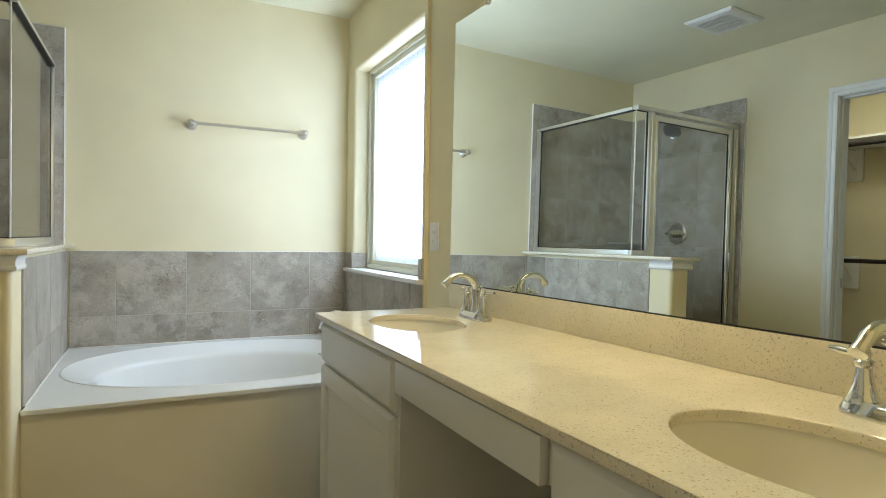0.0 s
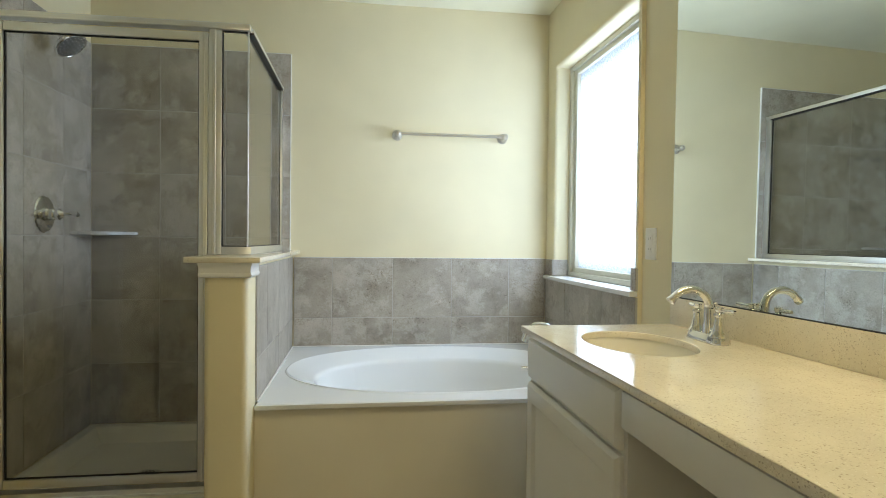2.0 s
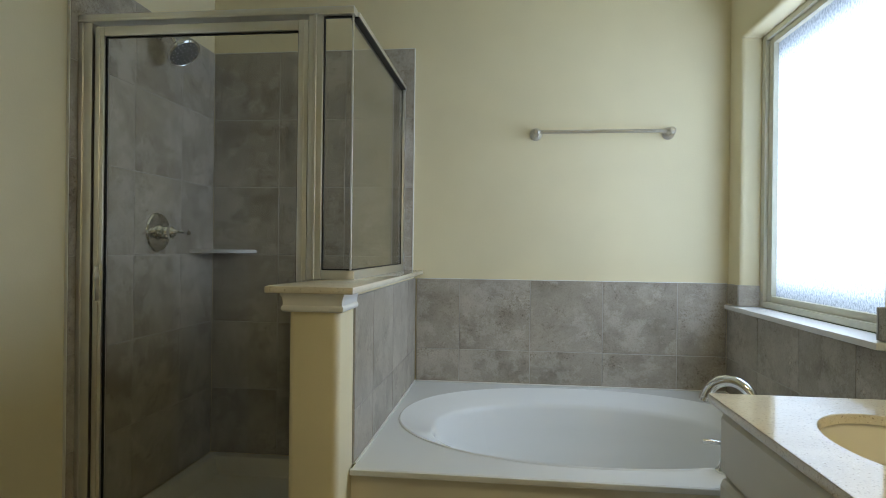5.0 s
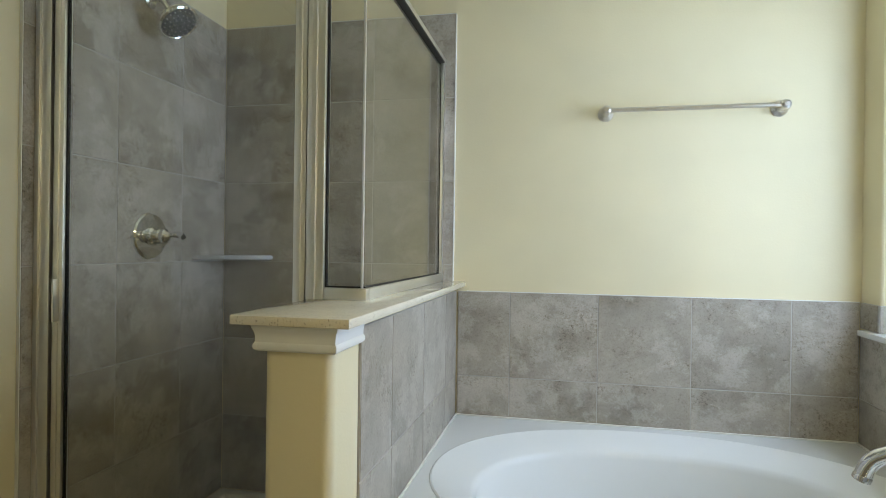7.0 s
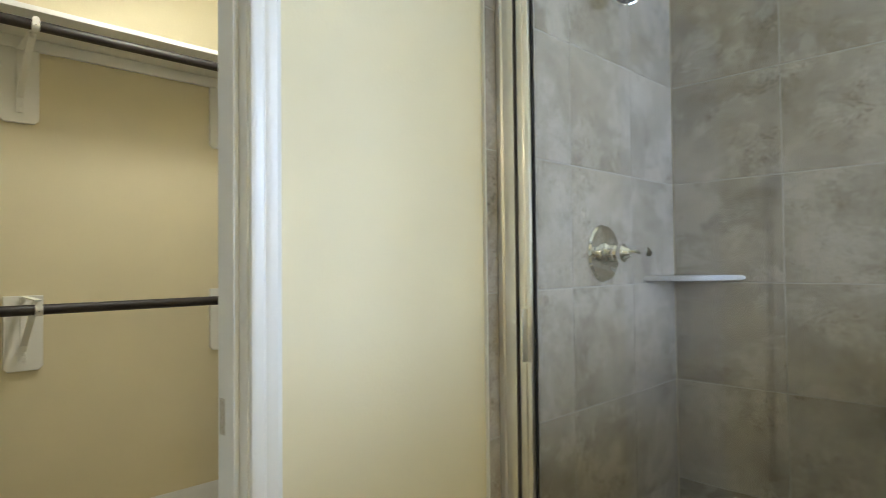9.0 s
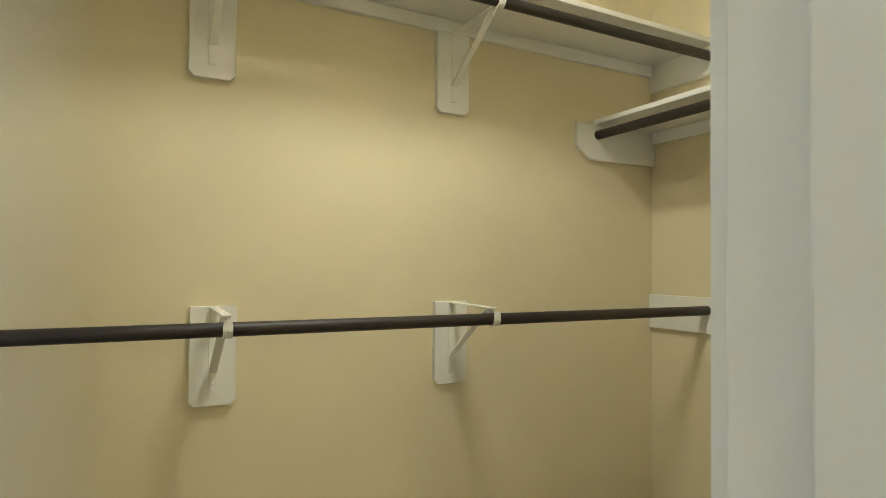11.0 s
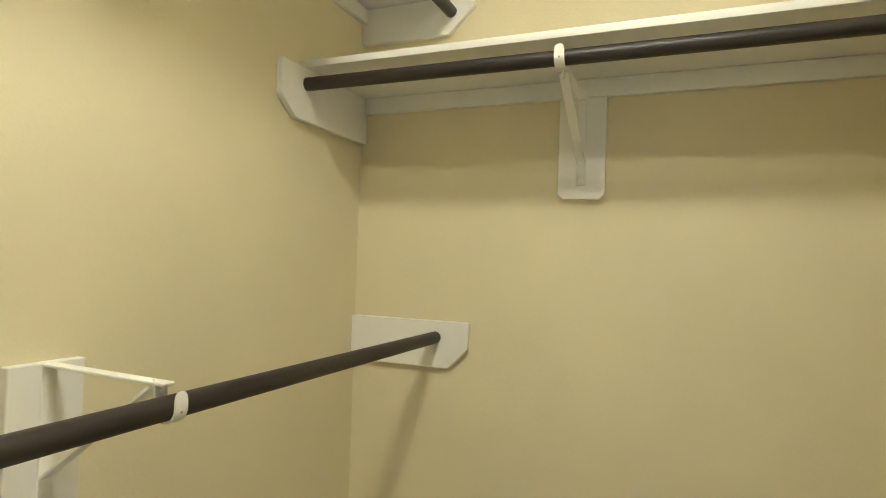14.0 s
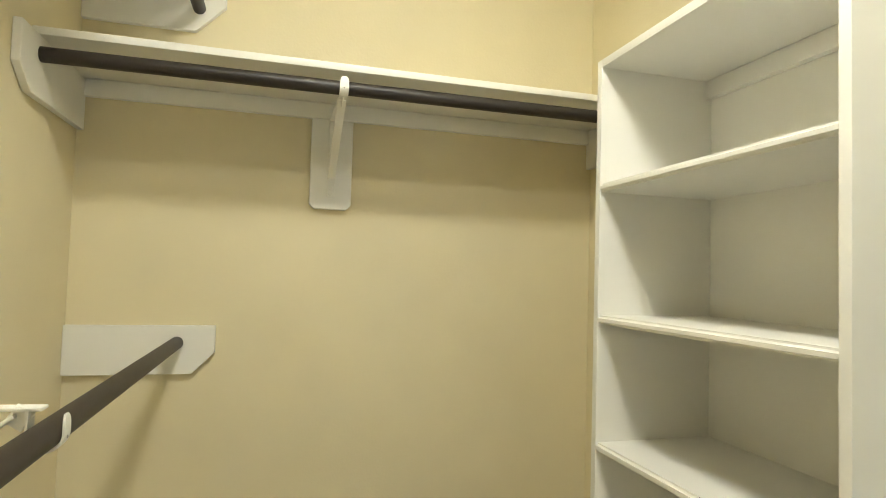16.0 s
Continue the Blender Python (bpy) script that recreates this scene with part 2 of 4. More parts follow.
def glow(name, color, strength):
    m, n, l, p = material(name, 0.4, 0.0, color)
    p.inputs["Emission Color"].default_value = (*color, 1)
    p.inputs["Emission Strength"].default_value = strength
    return m


CLOSET_GLOW = glow("lit_closet_bowl", (1.0, 0.968, 0.82), CLOSET_GLOW_STRENGTH)
LAMP_GLOW = glow("lit_lamp_diffuser", (1.0, 0.86, 0.62), 6.0)


# ---- mesh helpers ----
def box(bm, a, b, bevel=0.0, seg=2):
    lo, hi = Vector([min(p, q) for p, q in zip(a, b)]), Vector([max(p, q) for p, q in zip(a, b)])
    made = bmesh.ops.create_cube(bm, size=1.0, matrix=Matrix.Translation((lo + hi) / 2) @ Matrix.Diagonal((*(hi - lo), 1)))["verts"]
    if bevel:
        edges = list({e for v in made for e in v.link_edges})
        bmesh.ops.bevel(bm, geom=edges, offset=bevel, segments=seg, affect="EDGES", profile=0.6)
    return bm


def tube(bm, pts, radii, seg=16, caps=True):
    """A round tube along points, with a radius at each."""
    pts = [Vector(p) for p in pts]
    rings, side = [], None
    for k, p in enumerate(pts):
        way = (pts[min(k + 1, len(pts) - 1)] - pts[max(k - 1, 0)]).normalized()
        if side is None:
            side = way.orthogonal().normalized()
        side = (side - way * side.dot(way)).normalized()
        up = way.cross(side)
        r = radii[k] if isinstance(radii, (list, tuple)) else radii
        rings.append([bm.verts.new(p + r * (math.cos(a) * side + math.sin(a) * up)) for a in (2 * math.pi * j / seg for j in range(seg))])
    for a, b in zip(rings, rings[1:]):
        for j in range(seg):
            bm.faces.new((a[j], a[(j + 1) % seg], b[(j + 1) % seg], b[j]))
    if caps:
        bm.faces.new(rings[0][::-1])
        bm.faces.new(rings[-1])
    return bm


def lathe(bm, base, axis, profile, seg=24):
    base, axis = Vector(base), Vector(axis).normalized()
    side = axis.orthogonal().normalized()
    up = axis.cross(side)
    rings = []
    for h, r in profile:
        r = max(r, 1e-4)
        rings.append([bm.verts.new(base + axis * h + r * (math.cos(a) * side + math.sin(a) * up)) for a in (2 * math.pi * j / seg for j in range(seg))])
    for a, b in zip(rings, rings[1:]):
        for j in range(seg):
            bm.faces.new((a[j], a[(j + 1) % seg], b[(j + 1) % seg], b[j]))
    bm.faces.new(rings[0][::-1])
    bm.faces.new(rings[-1])
    return bm


def prism(bm, outline, place, depth):
    """An outline of (u, v) points, put into space by place(u, v, w), from w = 0 to depth."""
    a = [bm.verts.new(place(u, v, 0.0)) for u, v in outline]
    b = [bm.verts.new(place(u, v, depth)) for u, v in outline]
    bm.faces.new(a)
    bm.faces.new(b[::-1])
    for k in range(len(a)):
        j = (k + 1) % len(a)
        bm.faces.new((a[j], a[k], b[k], b[j]))
    return bm


def sweep(bm, outline, path, close=False):
    """A moulding: an outline of (out, up) swept along level points with mitred corners; out is to the path's right."""
    pts = [Vector(p) for p in path]
    rings = []
    for k, p in enumerate(pts):
        before = (p - pts[k - 1]).normalized() if k or close else None
        after = (pts[(k + 1) % len(pts)] - p).normalized() if k < len(pts) - 1 or close else None
        before, after = before or after, after or before
        r1, r2 = Vector((before.y, -before.x, 0)), Vector((after.y, -after.x, 0))
        m = (r1 + r2) / (1 + r1.dot(r2))
        rings.append([bm.verts.new(p + m * o + Vector((0, 0, u))) for o, u in outline])
    n = len(outline)
    pairs = list(zip(rings, rings[1:])) + ([(rings[-1], rings[0])] if close else [])
    for a, b in pairs:
        for j in range(n):
            bm.faces.new((a[j], a[(j + 1) % n], b[(j + 1) % n], b[j]))
    if not close:
        bm.faces.new(rings[0])
        bm.faces.new(rings[-1][::-1])
    return bm


def finish(name, bm, mat, origin):
    bmesh.ops.recalc_face_normals(bm, faces=bm.faces[:])
    if origin.length > 0:
        bmesh.ops.translate(bm, vec=-origin, verts=bm.verts[:])
    me = bpy.data.meshes.new(name)
    bm.to_mesh(me)
    bm.free()
    me.materials.append(mat)
    me.polygons.foreach_set("use_smooth", [True] * len(me.polygons))
    me.set_sharp_from_angle(angle=radians(32))
    return me


ROOT = {}


def thing(name, base, label, category, group="", kind=""):
    """An empty at the base of a thing."""
    ob = new(name)
    ob.location = base
    ob.empty_display_size = 0.05
    ROOT[ob] = Vector(base)
    return tagged(ob, label, category, group, kind)


def part(name, bm, mat, parent, label=""):
    """One mesh, written in world coordinates, under a thing or under a part."""
    ob = new(name, finish(name, bm, mat, ROOT[parent]))
    ob.parent = parent
    ROOT[ob] = ROOT[parent]
    return tagged(ob, label)


def solo(name, bm, mat, label="", category="", group="", kind=""):
    """A thing of one mesh."""
    ob = new(name, finish(name, bm, mat, Vector((0, 0, 0))))
    ROOT[ob] = Vector((0, 0, 0))
    return tagged(ob, label, category, group, kind)


def B(*args, **kw):
    return box(bmesh.new(), *args, **kw)


def wall(name, axis, face, back, u0, u1, v0, v1, mat, holes=(), round_edge=0.0, label="", kind="structure"):
    """A wall with its room face at one coordinate; holes are (u0, u1, v0, v1)."""
    us = sorted({u0, u1, *(h[0] for h in holes), *(h[1] for h in holes)})
    vs = sorted({v0, v1, *(h[2] for h in holes), *(h[3] for h in holes)})
    bm = bmesh.new()
    grid = {}

    def vert(i, j, s):
        if (i, j, s) not in grid:
            w = back if s else face
            grid[i, j, s] = bm.verts.new((w, us[i], vs[j]) if axis == "x" else (us[i], w, vs[j]))
        return grid[i, j, s]

    def solid(i, j):
        if not (0 <= i < len(us) - 1 and 0 <= j < len(vs) - 1):
            return False
        u, v = (us[i] + us[i + 1]) / 2, (vs[j] + vs[j + 1]) / 2
        return not any(h[0] < u < h[1] and h[2] < v < h[3] for h in holes)

    soft = []
    for i in range(len(us) - 1):
        for j in range(len(vs) - 1):
            if not solid(i, j):
                continue
            for s in (0, 1):
                bm.faces.new([vert(i, j, s), vert(i + 1, j, s), vert(i + 1, j + 1, s), vert(i, j + 1, s)])
            for di, dj, e in ((-1, 0, ((i, j), (i, j + 1))), (1, 0, ((i + 1, j), (i + 1, j + 1))), (0, -1, ((i, j), (i + 1, j))), (0, 1, ((i, j + 1), (i + 1, j + 1)))):
                if not solid(i + di, j + dj):
                    (a, b), (c, d) = e
                    bm.faces.new([vert(a, b, 0), vert(c, d, 0), vert(c, d, 1), vert(a, b, 1)])
                    if 0 <= i + di < len(us) - 1 and 0 <= j + dj < len(vs) - 1:
                        soft.append((vert(a, b, 0), vert(c, d, 0)))
    bmesh.ops.recalc_face_normals(bm, faces=bm.faces[:])
    if round_edge:
        edges = [e for e in bm.edges if any(set(e.verts) == {p, q} for p, q in soft)]
        bmesh.ops.bevel(bm, geom=edges, offset=round_edge, segments=5, affect="EDGES", profile=0.5)
    return solo(name, bm, mat, label, "", "", kind)


# ---- structure: bathroom ----
BX0, BX1, BY0, BY1, TOP = -0.976, 1.495, -0.12, 3.245, 2.455
CX0, CX1, CY0 = -2.56, -1.084, 0.45
JN, JS, DOOR_H = 1.690, 1.070, 2.045
WY0, WY1, WZ0, WZ1 = 2.140, 3.115, 0.937, 2.115
EX0, EX1 = 0.000, 0.78

floor = solo("floor", B((BX0, BY0 - 0.12, -0.05), (BX1 + 0.08, BY1, 0.0)), FLOOR_TILE, "beige tiled bathroom floor", "", "", "structure")
ceiling = solo("ceiling", B((BX0, BY0, TOP), (BX1 + 0.08, BY1, TOP + 0.06)), CEILING, "smooth off-white bathroom ceiling", "", "", "structure")
wall_north = wall("wall_north", "y", BY1, BY1 + 0.14, CX0 - 0.12, BX1 + 0.16, -0.05, TOP + 0.1, WALL, label="cream painted wall behind tub and shower")
wall_east = wall("wall_east", "x", BX1, BX1 + 0.16, 2.10, BY1, -0.05, TOP + 0.1, WALL, [(WY0, WY1, WZ0, WZ1)], 0.02, "cream painted wall with the window")
# the mirror side runs a trifle out of square
SKEW = Matrix.Translation((BX1 + 0.017, 2.10, 0)) @ Matrix.Rotation(radians(MIRROR_TURN), 4, "Z") @ Matrix.Translation((-BX1, -2.10, 0))
wall_mirror = wall("wall_mirror", "x", BX1, BX1 + 0.14, BY0 - 0.30, 2.10, -0.05, TOP + 0.1, WALL, label="cream painted wall behind the vanity mirror")
wall_mirror.matrix_basis = SKEW
wall_west = wall("wall_west", "x", BX0, CX1, CY0, BY1, -0.05, TOP + 0.1, WALL, [(JS - 0.02, JN + 0.02, -0.06, DOOR_H + 0.02)], 0.0, "cream painted wall between bathroom and closet")
wall_south = wall("wall_south", "y", BY0, BY0 - 0.12, BX0, BX1 + 0.12, -0.05, TOP + 0.1, WALL, [(EX0 - 0.02, EX1 + 0.02, -0.06, DOOR_H + 0.02)], 0.0, "cream painted wall with the entry door")
wall_west_stub = solo("wall_west_stub", B((BX0 - 0.12, BY0 - 0.12, -0.05), (BX0, CY0, TOP + 0.1)), WALL, "cream painted bathroom wall", "", "", "structure")

# bedroom behind the entry, plain
solo("bedroom_floor", B((-1.2, -2.7, -0.05), (2.2, BY0 - 0.12, -0.002)), CARPET, "beige carpet of the adjoining bedroom", "", "", "structure")
solo("bedroom_ceiling", B((-1.2, -2.7, TOP), (2.2, BY0 - 0.12, TOP + 0.06)), CEILING, "off-white bedroom ceiling", "", "", "structure")
solo("bedroom_wall_south", B((-1.2, -2.82, -0.05), (2.2, -2.7, TOP + 0.06)), WALL, "cream bedroom wall", "", "", "structure")
solo("bedroom_wall_west", B((-1.32, -2.82, -0.05), (-1.2, BY0 - 0.12, TOP + 0.06)), WALL, "cream bedroom wall", "", "", "structure")
solo("bedroom_wall_east", B((2.2, -2.82, -0.05), (2.32, BY0 - 0.12, TOP + 0.06)), WALL, "cream bedroom wall", "", "", "structure")

# closet shell
solo("threshold", B((CX1, JS, -0.05), (BX0, JN, 0.0)), FLOOR_TILE, "beige tiled strip of floor in the closet doorway", "", "", "structure")
solo("closet_floor", B((CX0, CY0, -0.05), (CX1, BY1, 0.0)), CARPET, "beige carpet on the closet floor", "", "", "structure")
solo("closet_ceiling", B((CX0, CY0, TOP), (CX1, BY1, TOP + 0.06)), CEILING, "off-white closet ceiling", "", "", "structure")
solo("closet_wall_west", B((CX0 - 0.12, CY0 - 0.12, -0.05), (CX0, BY1, TOP + 0.1)), CLOSET_WALL, "cream painted closet wall behind the double rods", "", "", "structure")
solo("closet_wall_south", B((CX0, CY0 - 0.12, -0.05), (BX0, CY0, TOP + 0.1)), CLOSET_WALL, "cream painted closet end wall", "", "", "structure")

# outside ground and sky glow seen through the obscure pane
solo("ground", B((1.66, -40, -0.4), (60, 40, -0.3)), paint("lawn", (0.08, 0.10, 0.04), 0.9), "lawn outside the window", "", "", "structure")


# ---- trim ----
CASING = [(0.0, 0.0), (0.0, 0.010), (0.006, 0.014), (0.020, 0.0155), (0.026, 0.012), (0.034, 0.017), (0.046, 0.019), (0.056, 0.015), (0.060, 0.009), (0.060, 0.0)]


def casing(name, parent, axis, face, out, u0, u1, top):
    """Moulded casing round an opening on one wall face: two legs and a head, mitred."""
    bm = bmesh.new()
    rings = []
    for (u, v), (du, dv) in (((u0, 0.0), (-1, 0)), ((u0, top), (-1, 1)), ((u1, top), (1, 1)), ((u1, 0.0), (1, 0))):
        ring = []
        for w, d in CASING:
            uu, vv, ww = u + du * (w * 0.9 + 0.003), v + dv * (w * 0.9 + 0.003), face + out * d
            ring.append(bm.verts.new((ww, uu, vv) if axis == "x" else (uu, ww, vv)))
        rings.append(ring)
    n = len(CASING)
    for a, b in zip(rings, rings[1:]):
        for j in range(n):
            bm.faces.new((a[j], a[(j + 1) % n], b[(j + 1) % n], b[j]))
    bm.faces.new(rings[0])
    bm.faces.new(rings[-1][::-1])
    return part(name, bm, TRIM, parent)


def jamb(parent, axis, f0, f1, u0, u1, top):
    def bx(a, b):
        (ua, wa, za), (ub, wb, zb) = a, b
        p, q = ((wa, ua, za), (wb, ub, zb)) if axis == "x" else ((ua, wa, za), (ub, wb, zb))
        return B(p, q, bevel=0.0015, seg=1)
    part("jamb_leg", bx((u0 - 0.018, f0, 0), (u0, f1, top)), TRIM, parent)
    part("jamb_leg", bx((u1, f0, 0), (u1 + 0.018, f1, top)), TRIM, parent)
    part("jamb_head", bx((u0 - 0.018, f0, top), (u1 + 0.018, f1, top + 0.018)), TRIM, parent)
    m = f0 + (f1 - f0) * 0.58
    w = 0.035 if f1 > f0 else -0.035
    part("door_stop", bx((u0, m - w, 0), (u0 + 0.010, m, top - 0.010)), TRIM, parent)
    part("door_stop", bx((u1 - 0.010, m - w, 0), (u1, m, top - 0.010)), TRIM, parent)
    part("door_stop", bx((u0, m - w, top - 0.010), (u1, m, top)), TRIM, parent)


closet_frame = thing("door_frame_1", (BX0, (JN + JS) / 2, 0), "white moulded casing and jamb of the closet doorway", "", "", "structure")
casing("casing", closet_frame, "x", BX0, 1, JS, JN, DOOR_H)
casing("casing", closet_frame, "x", CX1, -1, JS, JN, DOOR_H)
jamb(closet_frame, "x", BX0, CX1, JS, JN, DOOR_H)
part("strike_plate", B((CX1 + 0.006, JN - 0.0015, 0.93), (CX1 + 0.040, JN + 0.001, 0.992), bevel=0.0006, seg=1), NICKEL, closet_frame, "satin nickel strike plate")
entry_frame = thing("door_frame_2", ((EX0 + EX1) / 2, BY0, 0), "white moulded casing and jamb of the entry doorway", "", "", "structure")
casing("casing", entry_frame, "y", BY0, 1, EX0, EX1, DOOR_H)
casing("casing", entry_frame, "y", BY0 - 0.12, -1, EX0, EX1, DOOR_H)
jamb(entry_frame, "y", BY0, BY0 - 0.12, EX0, EX1, DOOR_H)


def door_leaf(name, width, label, knob_z=0.965):
    """A five-panel leaf: hinged at the origin, running along +x, faces at y = 0 and -0.035."""
    root = thing(name, (0, 0, 0), label, "door", "", "structure")
    h, stile, th = 2.03, 0.105, 0.035
    panels = ((0.215, 0.500), (0.630, 0.890), (1.025, 1.272), (1.396, 1.656), (1.780, 1.925))
    core = bmesh.new()
    box(core, (0.001, -th + 0.010, 0.012), (width - 0.001, -0.010, h - 0.001))
    part("core", core, TRIM, root)
    part("stile", B((0, -th, 0.012), (stile, 0, h), bevel=0.0015, seg=1), TRIM, root)
    part("stile", B((width - stile, -th, 0.012), (width, 0, h), bevel=0.0015, seg=1), TRIM, root)
    z = 0.012
    for z0, z1 in panels + ((h, h),):
        part("rail", B((stile, -th, z), (width - stile, 0, z0)), TRIM, root)
        if z0 == h:
            break
        for y0, s in ((-0.010, 1), (-th + 0.010, -1)):
            bm = bmesh.new()
            rings = []
            for inset, d in ((0.0, 0.010), (0.012, 0.001), (0.020, 0.0005), (0.055, 0.0065), (0.058, 0.0065)):
                a, b, c, e = stile + inset, width - stile - inset, z0 + inset, z1 - inset
                rings.append([bm.verts.new((px, y0 + s * d, pz)) for px, pz in ((a, c), (b, c), (b, e), (a, e))])
            for p, q in zip(rings, rings[1:]):
                for j in range(4):
                    bm.faces.new((p[j], p[(j + 1) % 4], q[(j + 1) % 4], q[j]))
            bm.faces.new(rings[-1])
            part("raised_panel", bm, TRIM, root)
        z = z1
    for s, y in ((1, 0.0), (-1, -th)):
        bm = lathe(bmesh.new(), (width - 0.062, y, knob_z), (0, s, 0), [(0, 0.033), (0.004, 0.033), (0.008, 0.029), (0.010, 0.013), (0.024, 0.0115), (0.030, 0.014), (0.036, 0.022), (0.044, 0.0265), (0.053, 0.0275), (0.060, 0.025), (0.066, 0.017), (0.068, 0.006)], 28)
        part("knob", bm, NICKEL, root, "round satin nickel knob")
    part("latch_plate", B((width - 0.0005, -th + 0.006, knob_z - 0.028), (width + 0.0012, -0.006, knob_z + 0.028)), NICKEL, root)
    for hz in (0.22, 1.02, 1.82):
        part("hinge", tube(bmesh.new(), [(-0.004, 0.004, hz - 0.045), (-0.004, 0.004, hz + 0.045)], 0.0065, 12), NICKEL, root)
    return root


closet_door = door_leaf("door_1", 0.612, "white five-panel closet door, open into the closet", 0.990)
closet_door.matrix_basis = pose(CX1 - 0.010, JS + 0.004, 0.0, 0, 0, 180 - CLOSET_SWING)
entry_door = door_leaf("door_2", 0.70, "white five-panel entry door, standing open into the bathroom", 0.955)
entry_door.matrix_basis = pose(-0.012, BY0 + 0.006, 0.0, 0, 0, 90)


# ---- tile fields ----
TILE_MESH = {}


def tile_mesh(w, h):
    key = (round(w, 3), round(h, 3))
    if key not in TILE_MESH:
        bm = bmesh.new()
        c = 0.0012
        rings = []
        for d, z in ((0.0, -0.009), (0.0, -c), (c, 0.0)):
            rings.append([bm.verts.new((x, y, z)) for x, y in ((-w / 2 + d, -h / 2 + d), (w / 2 - d, -h / 2 + d), (w / 2 - d, h / 2 - d), (-w / 2 + d, h / 2 - d))])
        for a, b in zip(rings, rings[1:]):
            for j in range(4):
                bm.faces.new((a[j], a[(j + 1) % 4], b[(j + 1) % 4], b[j]))
        bm.faces.new(rings[-1])
        bm.faces.new(rings[0][::-1])
        bmesh.ops.recalc_face_normals(bm, faces=bm.faces[:])
        me = bpy.data.meshes.new("tile")
        bm.to_mesh(me)
        bm.free()
        me.materials.append(TILE)
        TILE_MESH[key] = me
    return TILE_MESH[key]


TURN = {"-y": ((1, 0, 0), (0, 0, 1), (0, -1, 0)), "+y": ((-1, 0, 0), (0, 0, 1), (0, 1, 0)), "+x": ((0, 1, 0), (0, 0, 1), (1, 0, 0)), "-x": ((0, -1, 0), (0, 0, 1), (-1, 0, 0))}


def tiles(parent, facing, face, us, vs, skip=None):
    """Tiles between the joint lines us and vs on a plane, with a recessed bed of grout."""
    ax, ay, az = (Vector(v) for v in TURN[facing])
    rot = Matrix((ax, ay, az)).transposed().to_4x4()
    gap = 0.0032
    s = az.x + az.y
    grout = bmesh.new()
    for u0, u1 in zip(us, us[1:]):
        for v0, v1 in zip(vs, vs[1:]):
            if skip and skip((u0 + u1) / 2, (v0 + v1) / 2):
                continue
            a, b = (u0, v0), (u1, v1)
            f0, f1 = face - s * 0.0092, face - s * 0.0016
            if facing[1] == "y":
                box(grout, (u0, f0, v0), (u1, f1, v1))
                at = (((u0 + u1) / 2, face, (v0 + v1) / 2))
            else:
                box(grout, (f0, u0, v0), (f1, u1, v1))
                at = ((face, (u0 + u1) / 2, (v0 + v1) / 2))
            ob = new("tile", tile_mesh(u1 - u0 - gap, v1 - v0 - gap))
            ob.parent = parent
            jig = random.uniform(-0.0004, 0.0004)
            ob.matrix_basis = Matrix.Translation(Vector(at) + az * jig - ROOT[parent]) @ rot
    part("grout", grout, GROUT, parent)


ROWS = [0.165, 0.485, 0.818, 1.151, 1.484, 1.817, 2.150]
NTUB = [0.066, 0.272, 0.605, 0.938, 1.271, 1.4855]
tiles(wall_north, "-y", 3.235, [-0.9665, -0.627, -0.294, 0.042], ROWS)
tiles(wall_north, "-y", 3.2348, NTUB, [0.557, 0.714, 1.047])
tiles(wall_west, "+x", -0.966, [2.265, 2.612, 2.945, 3.2345], ROWS)
tiles(wall_east, "-x", 1.4855, [2.101, 2.235, 2.568, 2.901, 3.2345], [0.557, 0.714, 0.932])
tiles(wall_east, "-x", 1.4857, [3.118, 3.2345], [0.958, 1.047])
tiles(wall_east, "-x", 1.4857, [2.101, 2.137], [0.958, 1.047])
tiles(wall_east, "+y", WY0 + 0.010, [1.4875, 1.575], [0.958, 1.047])
tiles(wall_east, "-y", WY1 - 0.010, [1.4875, 1.575], [0.958, 1.047])

part("edge_caulk", B((0.0415, 3.2338, 1.0855), (0.0460, 3.2445, 2.1510), bevel=0.001, seg=1), CAULK, wall_north, "white caulked tile edge")
part("edge_caulk", B((-0.9665, 3.2345, 2.1500), (0.0415, 3.2446, 2.1525)), CAULK, wall_north, "white caulked tile edge")
part("edge_caulk", B((0.100, 3.2345, 1.0468), (1.4855, 3.2446, 1.0492)), CAULK, wall_north, "white caulked tile edge")
part("edge_caulk", B((-0.9755, 2.2622, 0.165), (-0.9660, 2.2650, 2.1510)), CAULK, wall_west, "white caulked tile edge")

# ---- window ----
window = thing("window_1", (1.60, 2.625, WZ0), "almond vinyl window with bright obscure privacy glass", "", "", "structure")
FX0, FX1 = 1.578, 1.632
fz0 = 0.958


def ring_frame(name, parent, mat, x0, x1, y0, y1, z0, z1, w, side):
    part(name, B((x0, y0, z0), (x1, y0 + side, z1), bevel=0.003), mat, parent)
    part(name, B((x0, y1 - side, z0), (x1, y1, z1), bevel=0.003), mat, parent)
    part(name, B((x0, y0 + side, z0), (x1, y1 - side, z0 + w), bevel=0.003), mat, parent)
    part(name, B((x0, y0 + side, z1 - w), (x1, y1 - side, z1), bevel=0.003), mat, parent)


ring_frame("window_frame", window, WINDOW_VINYL, FX0, FX1 + 0.02, WY0, WY1, fz0, WZ1, 0.024, 0.036)
ring_frame("sash_frame", window, WINDOW_VINYL, FX0 + 0.014, FX1, WY0 + 0.036, WY1 - 0.036, fz0 + 0.024, WZ1 - 0.024, 0.026, 0.042)
pane = part("pane", B((FX0 + 0.034, WY0 + 0.070, fz0 + 0.048), (FX0 + 0.040, WY1 - 0.070, WZ1 - 0.048)), FROST, window, "obscure glass")
pane.visible_shadow = False
sill = bmesh.new()
box(sill, (1.462, WY0 - 0.035, 0.936), (1.578, WY1 + 0.085, 0.956), bevel=0.004)
